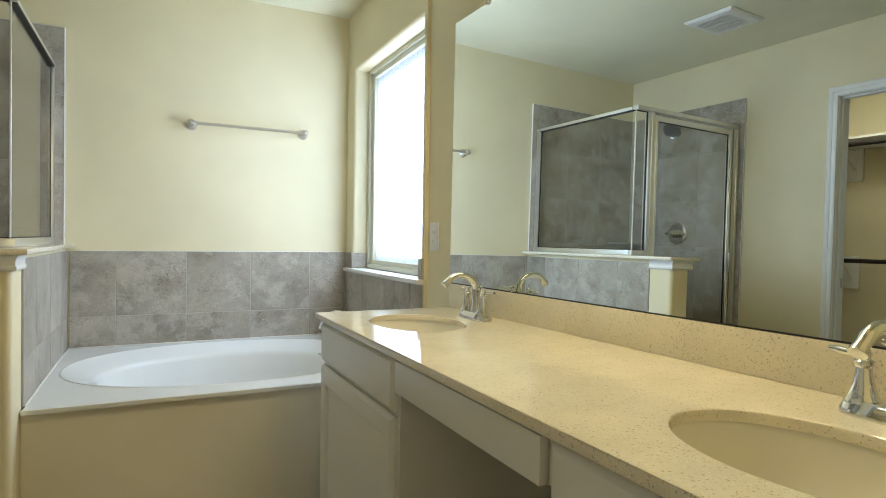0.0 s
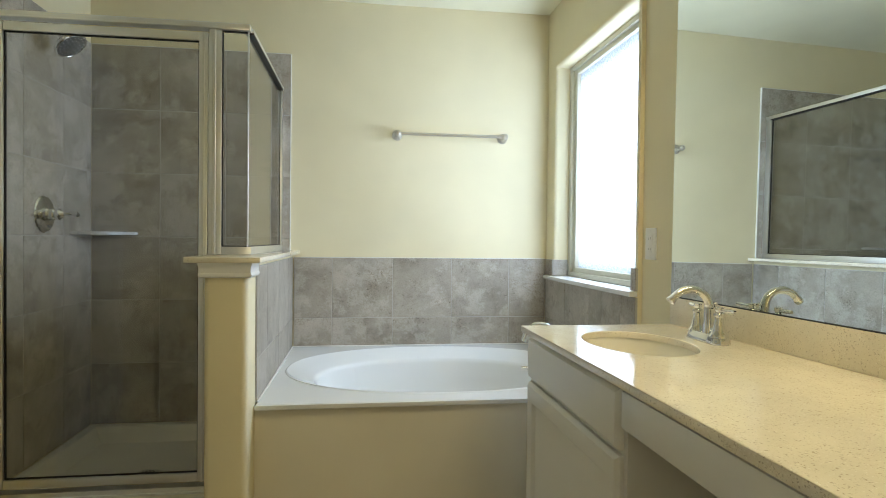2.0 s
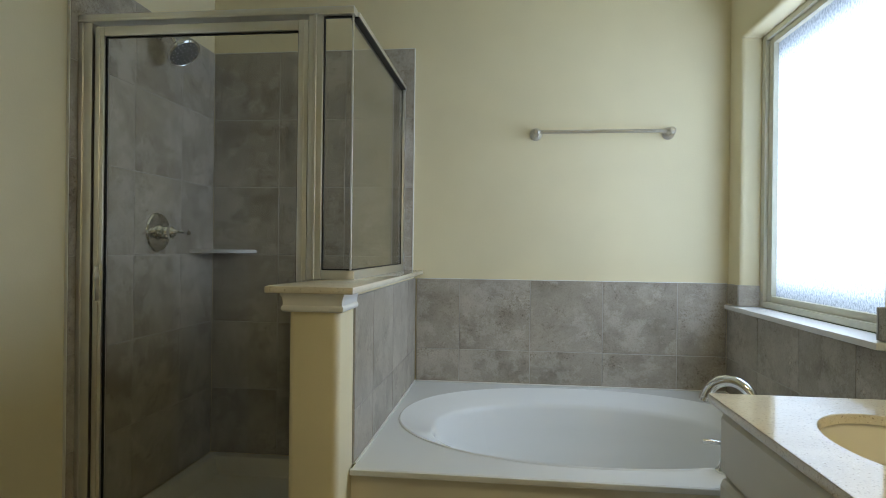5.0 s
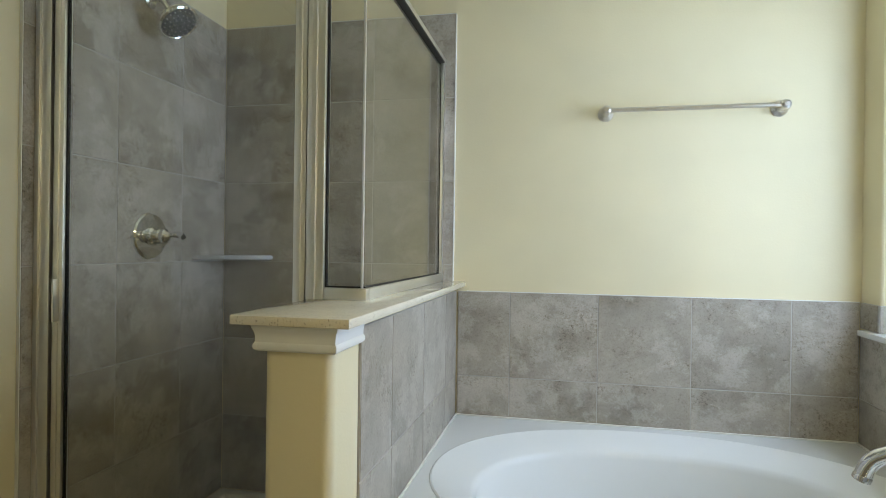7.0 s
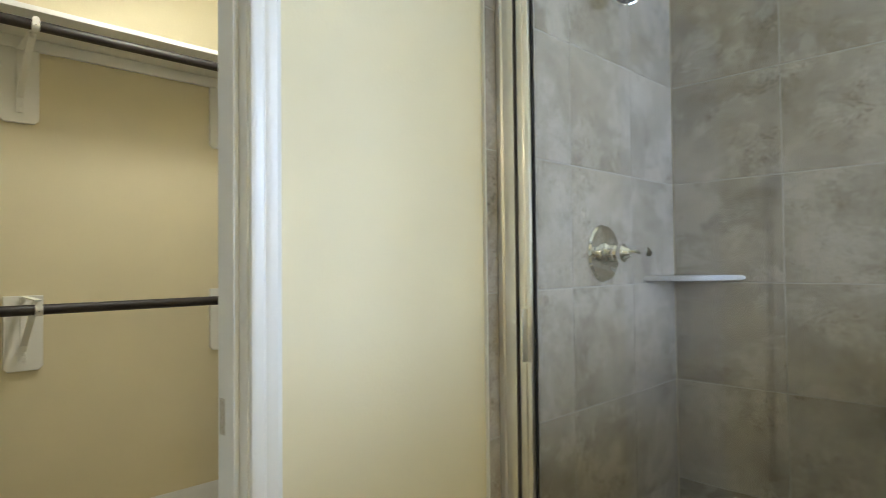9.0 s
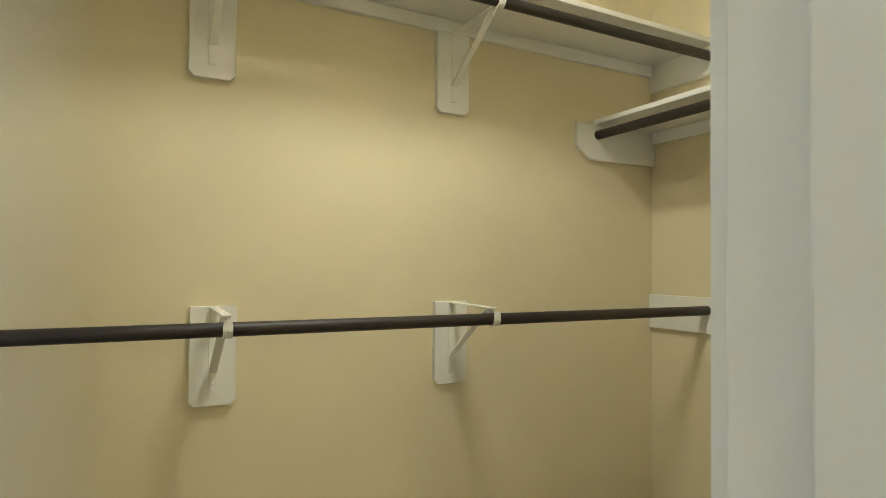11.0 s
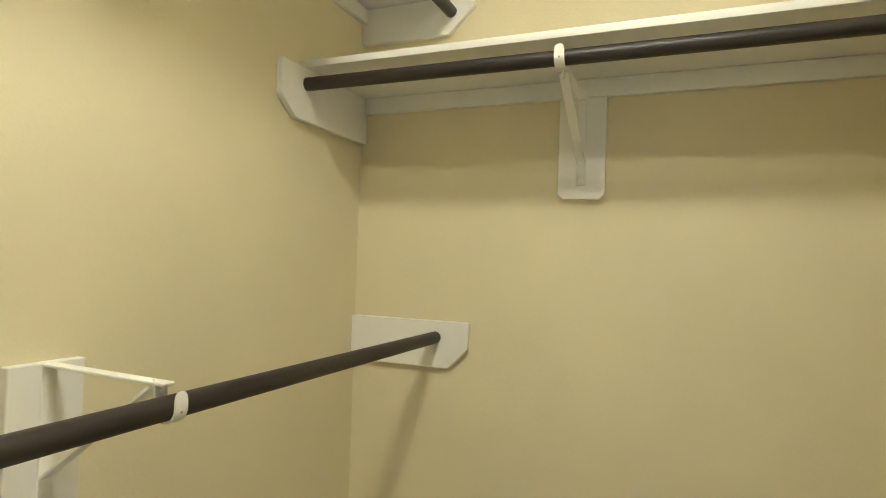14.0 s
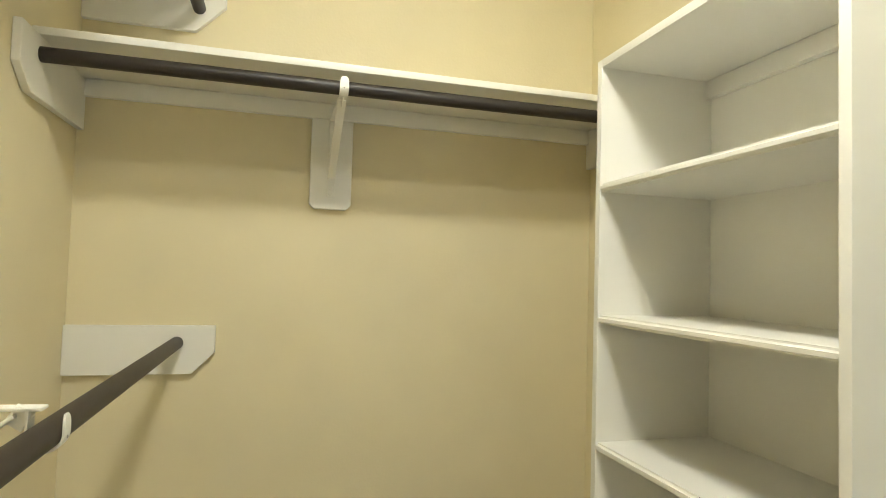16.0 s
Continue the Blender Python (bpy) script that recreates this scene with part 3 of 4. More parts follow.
part("window_sill", sill, SILL, window, "pale stone sill with an overhanging nose")

# ---- pony wall and shower ----
PX0, PX1, PY0, PZ = -0.088, 0.060, 1.980, 1.066
bm = bmesh.new()
box(bm, (PX0, PY0, 0.0), (0.054, 2.125, PZ))
edges = [e for e in bm.edges if abs(e.verts[0].co.z - e.verts[1].co.z) > 0.5 and e.verts[0].co.y < 2.0]
bmesh.ops.bevel(bm, geom=edges, offset=0.022, segments=6, affect="EDGES", profile=0.5)
half_wall = solo("wall_half", bm, WALL, "cream half wall between the shower and the tub", "", "", "structure")
part("core", B((PX0 + 0.012, 2.125, 0.0), (PX1 - 0.0095, BY1 - 0.0005, PZ - 0.001)), WALL, half_wall)
tiles(half_wall, "+x", PX1, [2.128, 2.36, 2.693, 3.026, 3.2345], [0.557, 0.714, 1.047])
tiles(half_wall, "-x", PX0 + 0.0025, [2.35, 2.612, 2.945, 3.2345], [0.165, 0.485, 0.818, 1.0545])
CROWN = [(0.0, 0.0), (0.008, 0.0), (0.013, 0.004), (0.0145, 0.0095), (0.013, 0.015), (0.0105, 0.0175), (0.0105, 0.028), (0.0125, 0.038), (0.0165, 0.046), (0.0165, 0.050), (0.0, 0.050)]
crown = sweep(bmesh.new(), CROWN, [(PX0 - 0.0005, 2.30, PZ - 0.0505), (PX0 - 0.0005, PY0 - 0.0005, PZ - 0.0505), (0.0545, PY0 - 0.0005, PZ - 0.0505), (0.0545, 2.124, PZ - 0.0505)])
part("crown_moulding", crown, TRIM, half_wall, "white crown moulding under the stone cap")
cap = bmesh.new()
prism(cap, [(-0.145, 1.953), (0.098, 1.953), (0.094, BY1 - 0.0005), (-0.110, BY1 - 0.0005), (-0.110, 2.325), (-0.145, 2.325)], lambda u, v, w: (u, v, PZ + w), 0.019)
bmesh.ops.recalc_face_normals(cap, faces=cap.faces[:])
bmesh.ops.bevel(cap, geom=cap.edges[:], offset=0.003, segments=2, affect="EDGES", profile=0.5)
part("stone_cap", cap, QUARTZ, half_wall, "cream quartz cap")
CAPZ = PZ + 0.019

# shower pan with its raised threshold
pan_root = thing("shower_pan", (-0.53, 2.75, 0.0), "white moulded shower pan with a raised threshold", "shower pan")
bm = bmesh.new()
rings = []
for inset, z in ((0.0, 0.0), (0.0, 0.162), (0.006, 0.165), (0.045, 0.162), (0.060, 0.12), (0.085, 0.088)):
    x0, x1, y0, y1 = BX0 + 0.0105 + inset, PX0 - 0.002 - inset, 2.270 + inset * 1.6, 3.2335 - inset
    rings.append([bm.verts.new(c) for c in ((x0, y0, z), (x1, y0, z), (x1, y1, z), (x0, y1, z))])
for a, b in zip(rings, rings[1:]):
    for j in range(4):
        bm.faces.new((a[j], a[(j + 1) % 4], b[(j + 1) % 4], b[j]))
mid = bm.verts.new((-0.52, 2.75, 0.078))
for j in range(4):
    bm.faces.new((rings[-1][j], rings[-1][(j + 1) % 4], mid))
bm.faces.new(rings[0][::-1])
part("basin", bm, PAN, pan_root)
bm = lathe(bmesh.new(), (-0.515, 2.73, 0.078), (0, 0, 1), [(0, 0.055), (0.007, 0.055), (0.009, 0.050), (0.009, 0.0)], 28)
drain = part("drain", bm, NICKEL, pan_root, "round metal drain grate")
for k in range(3):
    for j in range(6 * (k + 1)):
        a = 2 * math.pi * j / (6 * (k + 1))
        # small dark block stands in for the shade of a drain slot
        hole = B((-0.519 + 0.014 * (k + 1) * math.cos(a), 2.726 + 0.014 * (k + 1) * math.sin(a), 0.0865), (-0.511 + 0.014 * (k + 1) * math.cos(a), 2.734 + 0.014 * (k + 1) * math.sin(a), 0.0878))
        if k < 2:
            part("drain_slot_shade", hole, DARK, drain)
        else:
            hole.free()

# framed enclosure
SY = 2.325
enc = thing("shower_enclosure", (-0.5, SY, 0.165), "framed glass shower enclosure with satin aluminium rails", "shower enclosure")


def profile_bar(name, a, b, parent=enc, ridge=None):
    bm = box(bmesh.new(), a, b, bevel=0.0025, seg=2)
    if ridge:
        box(bm, *ridge, bevel=0.0015, seg=1)
    return part(name, bm, ALUMINIUM, parent)


profile_bar("header", (-0.966, SY - 0.024, 1.948), (-0.002, SY + 0.020, 1.974), enc, ((-0.966, SY - 0.029, 1.948), (-0.108, SY - 0.022, 1.955)))
profile_bar("side_header", (-0.028, SY + 0.018, 1.948), (0.006, 3.2348, 1.968))
profile_bar("wall_channel", (-0.9658, SY - 0.018, 0.19), (-0.919, SY + 0.018, 1.948), enc, ((-0.9658, SY - 0.024, 0.19), (-0.950, SY - 0.016, 1.948)))
profile_bar("threshold_rail", (-0.966, SY - 0.022, 0.1635), (-0.115, SY + 0.022, 0.190), enc, ((-0.966, SY - 0.030, 0.164), (-0.115, SY - 0.020, 0.174)))
profile_bar("strike_post", (-0.155, SY - 0.018, CAPZ), (-0.108, SY + 0.018, 1.948), enc, ((-0.140, SY - 0.024, CAPZ), (-0.128, SY - 0.016, 1.948)))
profile_bar("strike_jamb", (-0.155, SY - 0.014, 0.19), (-0.1452, SY + 0.014, CAPZ))
profile_bar("panel_sill", (-0.108, SY - 0.014, CAPZ), (0.004, SY + 0.014, CAPZ + 0.030))
profile_bar("side_sill", (-0.024, SY + 0.014, CAPZ), (0.004, 3.2348, CAPZ + 0.030))
profile_bar("back_channel", (-0.022, 3.196, CAPZ + 0.030), (0.002, 3.2348, 1.948))
part("corner_post", B((-0.0145, SY - 0.0035, CAPZ + 0.030), (-0.0085, SY + 0.004, 1.948), bevel=0.0015, seg=1), ALUMINIUM, enc)
p0, p1 = CAPZ + 0.030, 1.948
part("fixed_pane", B((-0.106, SY - 0.003, p0), (-0.0145, SY + 0.003, p1)), GLASS, enc, "clear glass")
part("side_pane", B((-0.0135, SY + 0.004, p0), (-0.0075, 3.196, p1)), GLASS, enc, "clear glass")
for a, b in (((-0.1085, SY - 0.0055, p0), (-0.1045, SY + 0.0055, p1)), ((-0.1045, SY - 0.0055, p0), (-0.0145, SY + 0.0055, p0 + 0.004)), ((-0.1045, SY - 0.0055, p1 - 0.004), (-0.0145, SY + 0.0055, p1)),
             ((-0.016, SY + 0.006, p0), (-0.005, 3.196, p0 + 0.004)), ((-0.016, SY + 0.006, p1 - 0.006), (0.0068, 3.196, p1)), ((-0.0150, 3.1915, p0 + 0.004), (-0.0060, 3.196, p1 - 0.006))):
    part("gasket", B(a, b), GASKET, enc)
door = thing("shower_door", (-0.55, SY, 0.195), "hinged framed glass shower door, closed", "shower door")
DX0, DX1, DZ0, DZ1, DW = -0.912, -0.159, 0.206, 1.936, 0.033
for a, b in (((DX0, DZ0), (DX0 + DW, DZ1)), ((DX1 - DW, DZ0), (DX1, DZ1)), ((DX0 + DW, DZ0), (DX1 - DW, DZ0 + DW)), ((DX0 + DW, DZ1 - DW), (DX1 - DW, DZ1))):
    bm = box(bmesh.new(), (a[0], SY - 0.014, a[1]), (b[0], SY + 0.014, b[1]), bevel=0.003, seg=2)
    tall = b[1] - a[1] > 0.5
    if tall:
        c = (a[0] + b[0]) / 2
        box(bm, (c - 0.005, SY - 0.018, a[1]), (c + 0.005, SY - 0.012, b[1]), bevel=0.0015, seg=1)
    part("door_rail", bm, ALUMINIUM, door)
g = 0.004
part("pane", B((DX0 + DW, SY - 0.003, DZ0 + DW), (DX1 - DW, SY + 0.003, DZ1 - DW)), GLASS, door, "clear glass")
for a, b in (((DX0 + DW, DZ0 + DW), (DX0 + DW + g, DZ1 - DW)), ((DX1 - DW - g, DZ0 + DW), (DX1 - DW, DZ1 - DW)), ((DX0 + DW + g, DZ0 + DW), (DX1 - DW - g, DZ0 + DW + g)), ((DX0 + DW + g, DZ1 - DW - g), (DX1 - DW - g, DZ1 - DW))):
    part("gasket", B((a[0], SY - 0.0045, a[1]), (b[0], SY + 0.0045, b[1])), GASKET, door)
# black strip stands in for the shade in the hinge-side gap
part("gap_shade", B((DX0 - 0.0040, SY - 0.006, DZ0), (DX0 - 0.0012, SY + 0.006, DZ1 - 0.02)), GASKET, door)
pull = B((DX0 + 0.020, SY - 0.036, 1.00), (DX0 + 0.026, SY - 0.015, 1.118), bevel=0.002)
box(pull, (DX0 + 0.008, SY - 0.0165, 0.995), (DX0 + 0.036, SY - 0.0145, 1.123), bevel=0.001, seg=1)
part("pull", pull, ALUMINIUM, door, "slim metal door pull")

# shower fittings
valve = thing("shower_valve", (-0.966, 2.764, 1.245), "polished chrome shower valve with a lever handle", "shower valve")
part("escutcheon", lathe(bmesh.new(), (-0.9655, 2.764, 1.245), (1, 0, 0), [(0, 0.083), (0.005, 0.083), (0.010, 0.078), (0.013, 0.060), (0.014, 0.0)], 40), CHROME, valve)
part("stem", lathe(bmesh.new(), (-0.953, 2.764, 1.245), (1, 0, 0), [(0, 0.034), (0.010, 0.033), (0.016, 0.026), (0.034, 0.026), (0.040, 0.022), (0.044, 0.026), (0.056, 0.026), (0.062, 0.018), (0.074, 0.013), (0.080, 0.010)], 32), CHROME, valve)
lev = tube(bmesh.new(), [(-0.880, 2.764, 1.245), (-0.862, 2.760, 1.248), (-0.842, 2.754, 1.249), (-0.822, 2.746, 1.246), (-0.812, 2.741, 1.242)], [0.0115, 0.0105, 0.012, 0.0135, 0.009], 14)
part("lever", lev, CHROME, valve)
head = thing("wall_shower", (-0.966, 2.78, 2.085), "chrome shower head on a bent wall arm", "shower head")
part("flange", lathe(bmesh.new(), (-0.9655, 2.755, 2.078), (1, 0, 0), [(0, 0.030), (0.003, 0.030), (0.010, 0.020), (0.012, 0.009)], 24), CHROME, head)
part("arm", tube(bmesh.new(), [(-0.958, 2.755, 2.078), (-0.935, 2.755, 2.081), (-0.910, 2.754, 2.068), (-0.893, 2.753, 2.042), (-0.886, 2.753, 2.030)], 0.0085, 14), CHROME, head)
hd = Vector((0.64, -0.10, -0.76)).normalized()
hb = Vector((-0.882, 2.751, 2.032))
part("body", lathe(bmesh.new(), hb, hd, [(0, 0.011), (0.008, 0.017), (0.016, 0.017), (0.022, 0.024), (0.036, 0.050), (0.046, 0.066), (0.054, 0.071), (0.062, 0.070), (0.066, 0.064), (0.063, 0.060), (0.063, 0.0)], 40), CHROME, head)
face_mat = paint("grey_spray_face", (0.10, 0.10, 0.102), 0.4)
face_part = part("spray_face", lathe(bmesh.new(), hb + hd * 0.0632, hd, [(0, 0.060), (0.0012, 0.058), (0.002, 0.020), (0.0035, 0.016), (0.0035, 0.0)], 32), face_mat, head)
s1 = hd.orthogonal().normalized()
s2 = hd.cross(s1)
for k in range(1, 4):
    for j in range(6 * k):
        a = 2 * math.pi * j / (6 * k)
        c = hb + hd * 0.0645 + (s1 * math.cos(a) + s2 * math.sin(a)) * 0.0172 * k
        part("nozzle", lathe(bmesh.new(), c, hd, [(0, 0.0026), (0.003, 0.0018)], 6), ALUMINIUM, face_part)
soap = bmesh.new()
n = 14
outline = [(-0.965, 3.234), (-0.738, 3.234)] + [(-0.738 - 0.0 + (-0.965 + 0.738) * k / n, 3.234 - 0.225 * k / n - 0.022 * math.sin(math.pi * k / n)) for k in range(1, n)] + [(-0.965, 3.009)]
prism(soap, outline, lambda u, v, w: (u, v, 1.158 + w), 0.017)
bmesh.ops.recalc_face_normals(soap, faces=soap.faces[:])
bmesh.ops.bevel(soap, geom=[e for e in soap.edges if abs(e.verts[0].co.z - e.verts[1].co.z) < 1e-4], offset=0.003, segments=2, affect="EDGES")
solo("corner_shelf", soap, SOAP_STONE, "pale stone corner soap shelf in the shower", "corner shelf")


# ---- tub ----
def ellipse_cell(bm, x0, x1, y0, y1, cx, cy, ax, ay, z, power=2.0, n=96):
    """A flat rectangle with a rounded hole; gives the hole's ring of vertices."""
    angles = sorted({2 * math.pi * k / n for k in range(n)} | {math.atan2(y - cy, x - cx) % (2 * math.pi) for x in (x0, x1) for y in (y0, y1)})
    inner, outer = [], []
    for a in angles:
        c, s = math.cos(a), math.sin(a)
        r = (abs(c / ax) ** power + abs(s / ay) ** power) ** (-1 / power)
        inner.append(bm.verts.new((cx + r * c, cy + r * s, z)))
        far = min(((x1 - cx) / c if c > 1e-9 else (x0 - cx) / c if c < -1e-9 else 1e9), ((y1 - cy) / s if s > 1e-9 else (y0 - cy) / s if s < -1e-9 else 1e9))
        outer.append(bm.verts.new((cx + far * c, cy + far * s, z)))
    for k in range(len(angles)):
        j = (k + 1) % len(angles)
        bm.faces.new((inner[k], inner[j], outer[j], outer[k]))
    return inner, outer, angles


def rings_down(bm, ring, cx, cy, steps, close=True):
    """Rings that shrink to a share of the first ring, at a height below it."""
    first = [v.co.copy() for v in ring]
    last = ring
    for sx, sy, dz in steps:
        nxt = [bm.verts.new((cx + (c.x - cx) * sx, cy + (c.y - cy) * sy, c.z + dz)) for c in first]
        for k in range(len(ring)):
            j = (k + 1) % len(ring)
            bm.faces.new((last[k], last[j], nxt[j], nxt[k]))
        last = nxt
    if close:
        bm.faces.new(last)
    return last


TZ = 0.555
tub = thing("bathtub", (0.78, 2.68, 0.0), "white oval drop-in soaking tub with a wide deck", "bathtub")
bm = bmesh.new()
TX0, TX1, TY0, TY1 = 0.0625, BX1 - 0.0005, 2.098, 3.2340
inner, outer, _a = ellipse_cell(bm, TX0, TX1, TY0, TY1, 0.785, 2.685, 0.690, 0.493, TZ, 2.15)
rings_down(bm, inner, 0.785, 2.685, [(0.997, 0.996, 0.0025), (0.990, 0.988, 0.004), (0.982, 0.978, 0.001), (0.955, 0.945, -0.008), (0.90, 0.885, -0.022), (0.830, 0.815, -0.040), (0.815, 0.80, -0.047), (0.803, 0.788, -0.064), (0.780, 0.765, -0.15), (0.72, 0.70, -0.29), (0.66, 0.63, -0.345), (0.55, 0.50, -0.375), (0.30, 0.27, -0.385)])
skirt = [bm.verts.new(v.co + Vector((0, 0, -0.020))) for v in outer]
for k in range(len(outer)):
    j = (k + 1) % len(outer)
    bm.faces.new((outer[k], outer[j], skirt[j], skirt[k]))
part("shell", bm, ACRYLIC, tub)
part("deck_lip", B((0.0562, 2.090, TZ - 0.018), (BX1 - 0.0006, 2.1035, TZ - 0.0005), bevel=0.004, seg=3), ACRYLIC, tub)
part("apron", B((0.0550, 2.116, 0.0), (BX1 - 0.0005, 2.160, TZ - 0.021)), APRON, tub, "cream painted tub apron")
part("overflow", lathe(bmesh.new(), (1.405, 2.68, 0.42), (-1, 0, 0.25), [(0, 0.036), (0.006, 0.036), (0.010, 0.030), (0.010, 0.0)], 28), CHROME, tub, "chrome overflow plate")

for a, b in (((TX0, 3.2285, TZ + 0.0005), (TX1, 3.2342, TZ + 0.0065)), ((0.0602, 2.130, TZ + 0.0005), (0.0665, 3.2285, TZ + 0.0065)), ((1.4790, 2.105, TZ + 0.0005), (1.4850, 3.2285, TZ + 0.0065))):
    part("caulk_bead", B(a, b, bevel=0.002, seg=2), CAULK, tub, "white caulk bead along the tile")

filler = thing("tub_filler", (1.25, 2.30, TZ), "chrome deck-mounted tub filler with lever handles", "tub filler")


def lever_handle(parent, at, lever_way, s=1.0):
    x, y, z = at
    body = lathe(bmesh.new(), at, (0, 0, 1), [(0, 0.031 * s), (0.006 * s, 0.031 * s), (0.010 * s, 0.026 * s), (0.020 * s, 0.022 * s), (0.045 * s, 0.015 * s), (0.058 * s, 0.013 * s), (0.062 * s, 0.017 * s), (0.070 * s, 0.017 * s), (0.074 * s, 0.011 * s), (0.084 * s, 0.013 * s), (0.090 * s, 0.010 * s), (0.092 * s, 0.003)], 28)
    h = part("handle_base", body, CHROME, parent)
    w = Vector(lever_way).normalized()
    c = Vector((x, y, z + 0.078 * s))
    part("lever", tube(bmesh.new(), [c, c + w * 0.020 * s + Vector((0, 0, 0.003)), c + w * 0.045 * s + Vector((0, 0, 0.005)), c + w * 0.066 * s + Vector((0, 0, 0.003))], [0.0062 * s, 0.0055 * s, 0.0075 * s, 0.0062 * s], 12), CHROME, h)


lever_handle(filler, (1.135, 2.225, TZ), (-0.95, 0.05, 0.05), 1.0)
lever_handle(filler, (1.385, 2.435, TZ), (0.3, 0.9, 0.1), 1.0)
part("spout_base", lathe(bmesh.new(), (1.250, 2.318, TZ), (0, 0, 1), [(0, 0.034), (0.006, 0.034), (0.012, 0.026), (0.030, 0.020)], 28), CHROME, filler)
w = Vector((-0.78, 0.55, 0)).normalized()
b0 = Vector((1.250, 2.318, TZ + 0.025))
arc = [b0, b0 + Vector((0, 0, 0.07))]
for k in range(1, 13):
    a = math.pi * 0.93 * k / 12
    arc.append(b0 + Vector((0, 0, 0.135)) + w * 0.072 * (1 - math.cos(a)) + Vector((0, 0, 0.075 * math.sin(a))))
part("spout", tube(bmesh.new(), arc, [0.020, 0.018] + [0.0165 + 0.002 * k / 12 for k in range(12)], 18), CHROME, filler)
part("aerator", lathe(bmesh.new(), arc[-1], arc[-1] - arc[-2], [(0, 0.0175), (0.006, 0.0195), (0.014, 0.0195), (0.014, 0.0)], 20), CHROME, filler)

# ---- towel bar ----
bar = thing("towel_bar", (0.93, BY1, 1.732), "satin nickel towel bar on the wall above the tub", "towel bar")
for x, s in ((0.622, 1), (1.223, -1)):
    part("post", lathe(bmesh.new(), (x, BY1 - 0.0005, 1.732), (0, -1, 0), [(0, 0.029), (0.004, 0.029), (0.010, 0.024), (0.018, 0.0155), (0.032, 0.012), (0.048, 0.013), (0.058, 0.0165), (0.068, 0.018), (0.078, 0.0155), (0.084, 0.008)], 26), NICKEL, bar)
part("rail", tube(bmesh.new(), [(0.630, BY1 - 0.066, 1.732), (1.215, BY1 - 0.066, 1.732)], 0.0085, 16), NICKEL, bar)

# ---- vanity ----
VZ, VX, VY1, VY0 = 0.866, 0.962, 1.854, BY0 + 0.0015
FACE = 0.987
VX1 = BX1 + 0.085
SINKS = ((1.206, 1.515), (1.215, 0.245))
bm = bmesh.new()
top_z = VZ
cells = ((VY0, 0.90, SINKS[1]), (0.90, VY1, SINKS[0]))
for y0, y1, (sx, sy) in cells:
    inner, outer, _a = ellipse_cell(bm, VX, VX1, y0, y1, sx, sy, 0.146, 0.208, top_z)
    low = rings_down(bm, inner, sx, sy, [(0.985, 0.989, -0.0015), (0.975, 0.982, -0.005), (0.975, 0.982, -0.019)], False)
bmesh.ops.remove_doubles(bm, verts=bm.verts[:], dist=1e-5)
counter = solo("countertop", bm, QUARTZ, "cream speckled quartz vanity countertop", "countertop")
edge = B((VX - 0.001, VY0, VZ - 0.020), (VX + 0.04, VY1 + 0.001, VZ - 0.0005), bevel=0.003)
part("front_edge", edge, QUARTZ, counter)
part("end_edge", B((VX + 0.04, VY1 - 0.04, VZ - 0.020), (BX1 + 0.020, VY1 + 0.001, VZ - 0.0006), bevel=0.0015), QUARTZ, counter)

for sx, sy in SINKS:
    root = thing("sink", (sx, sy, VZ - 0.17), "biscuit oval undermount sink", "sink", "vanity sinks")
    bm = bmesh.new()
    first = [bm.verts.new((sx + 0.164 * math.cos(a), sy + 0.227 * math.sin(a), VZ - 0.0195)) for a in (2 * math.pi * k / 72 for k in range(72))]
    rings_down(bm, first, sx, sy, [(0.90, 0.925, 0.0), (0.885, 0.91, -0.008), (0.86, 0.89, -0.04), (0.78, 0.82, -0.09), (0.60, 0.64, -0.125), (0.30, 0.32, -0.138), (0.12, 0.10, -0.140)])
    part("bowl", bm, PORCELAIN, root)
    part("drain", lathe(bmesh.new(), (sx, sy, VZ - 0.1605), (0, 0, 1), [(0, 0.030), (0.003, 0.030), (0.005, 0.024), (0.005, 0.0)], 24), CHROME, root)
splash = solo("backsplash", B((BX1 - 0.0205, VY0, VZ), (BX1 - 0.0005, VY1 + 0.012, 0.960), bevel=0.0025), QUARTZ, "cream speckled quartz backsplash", "backsplash")
splash.matrix_basis = SKEW


def shaker_panel(root, name, y0, y1, z0, z1, raised=True):
    """A painted front, proud of the cabinet face, with a raised field."""
    def rings(steps, cap):
        bm, last = bmesh.new(), None
        for inset, out in steps:
            a, b, lo, hi = y0 + inset, y1 - inset, z0 + inset, z1 - inset
            ring = [bm.verts.new((FACE - out, py, pz)) for py, pz in ((a, lo), (b, lo), (b, hi), (a, hi))]
            for j in range(4):
                if last:
                    bm.faces.new((last[j], last[(j + 1) % 4], ring[(j + 1) % 4], ring[j]))
            last = ring
        if cap:
            bm.faces.new(last)
        bmesh.ops.recalc_face_normals(bm, faces=bm.faces[:])
        return bm

    if not raised:
        return part(name, rings(((0, 0.0005), (0, 0.009), (0.002, 0.012), (0.010, 0.019)), True), CABINET, root)
    f = part(name, rings(((0, 0.0005), (0, 0.009), (0.002, 0.012), (0.010, 0.019), (0.056, 0.019), (0.060, 0.016), (0.064, 0.008)), False), CABINET, root)
    part("raised_field", rings(((0.064, 0.008), (0.070, 0.0075), (0.105, 0.0165), (0.108, 0.0168)), True), CABINET, f)
    return f


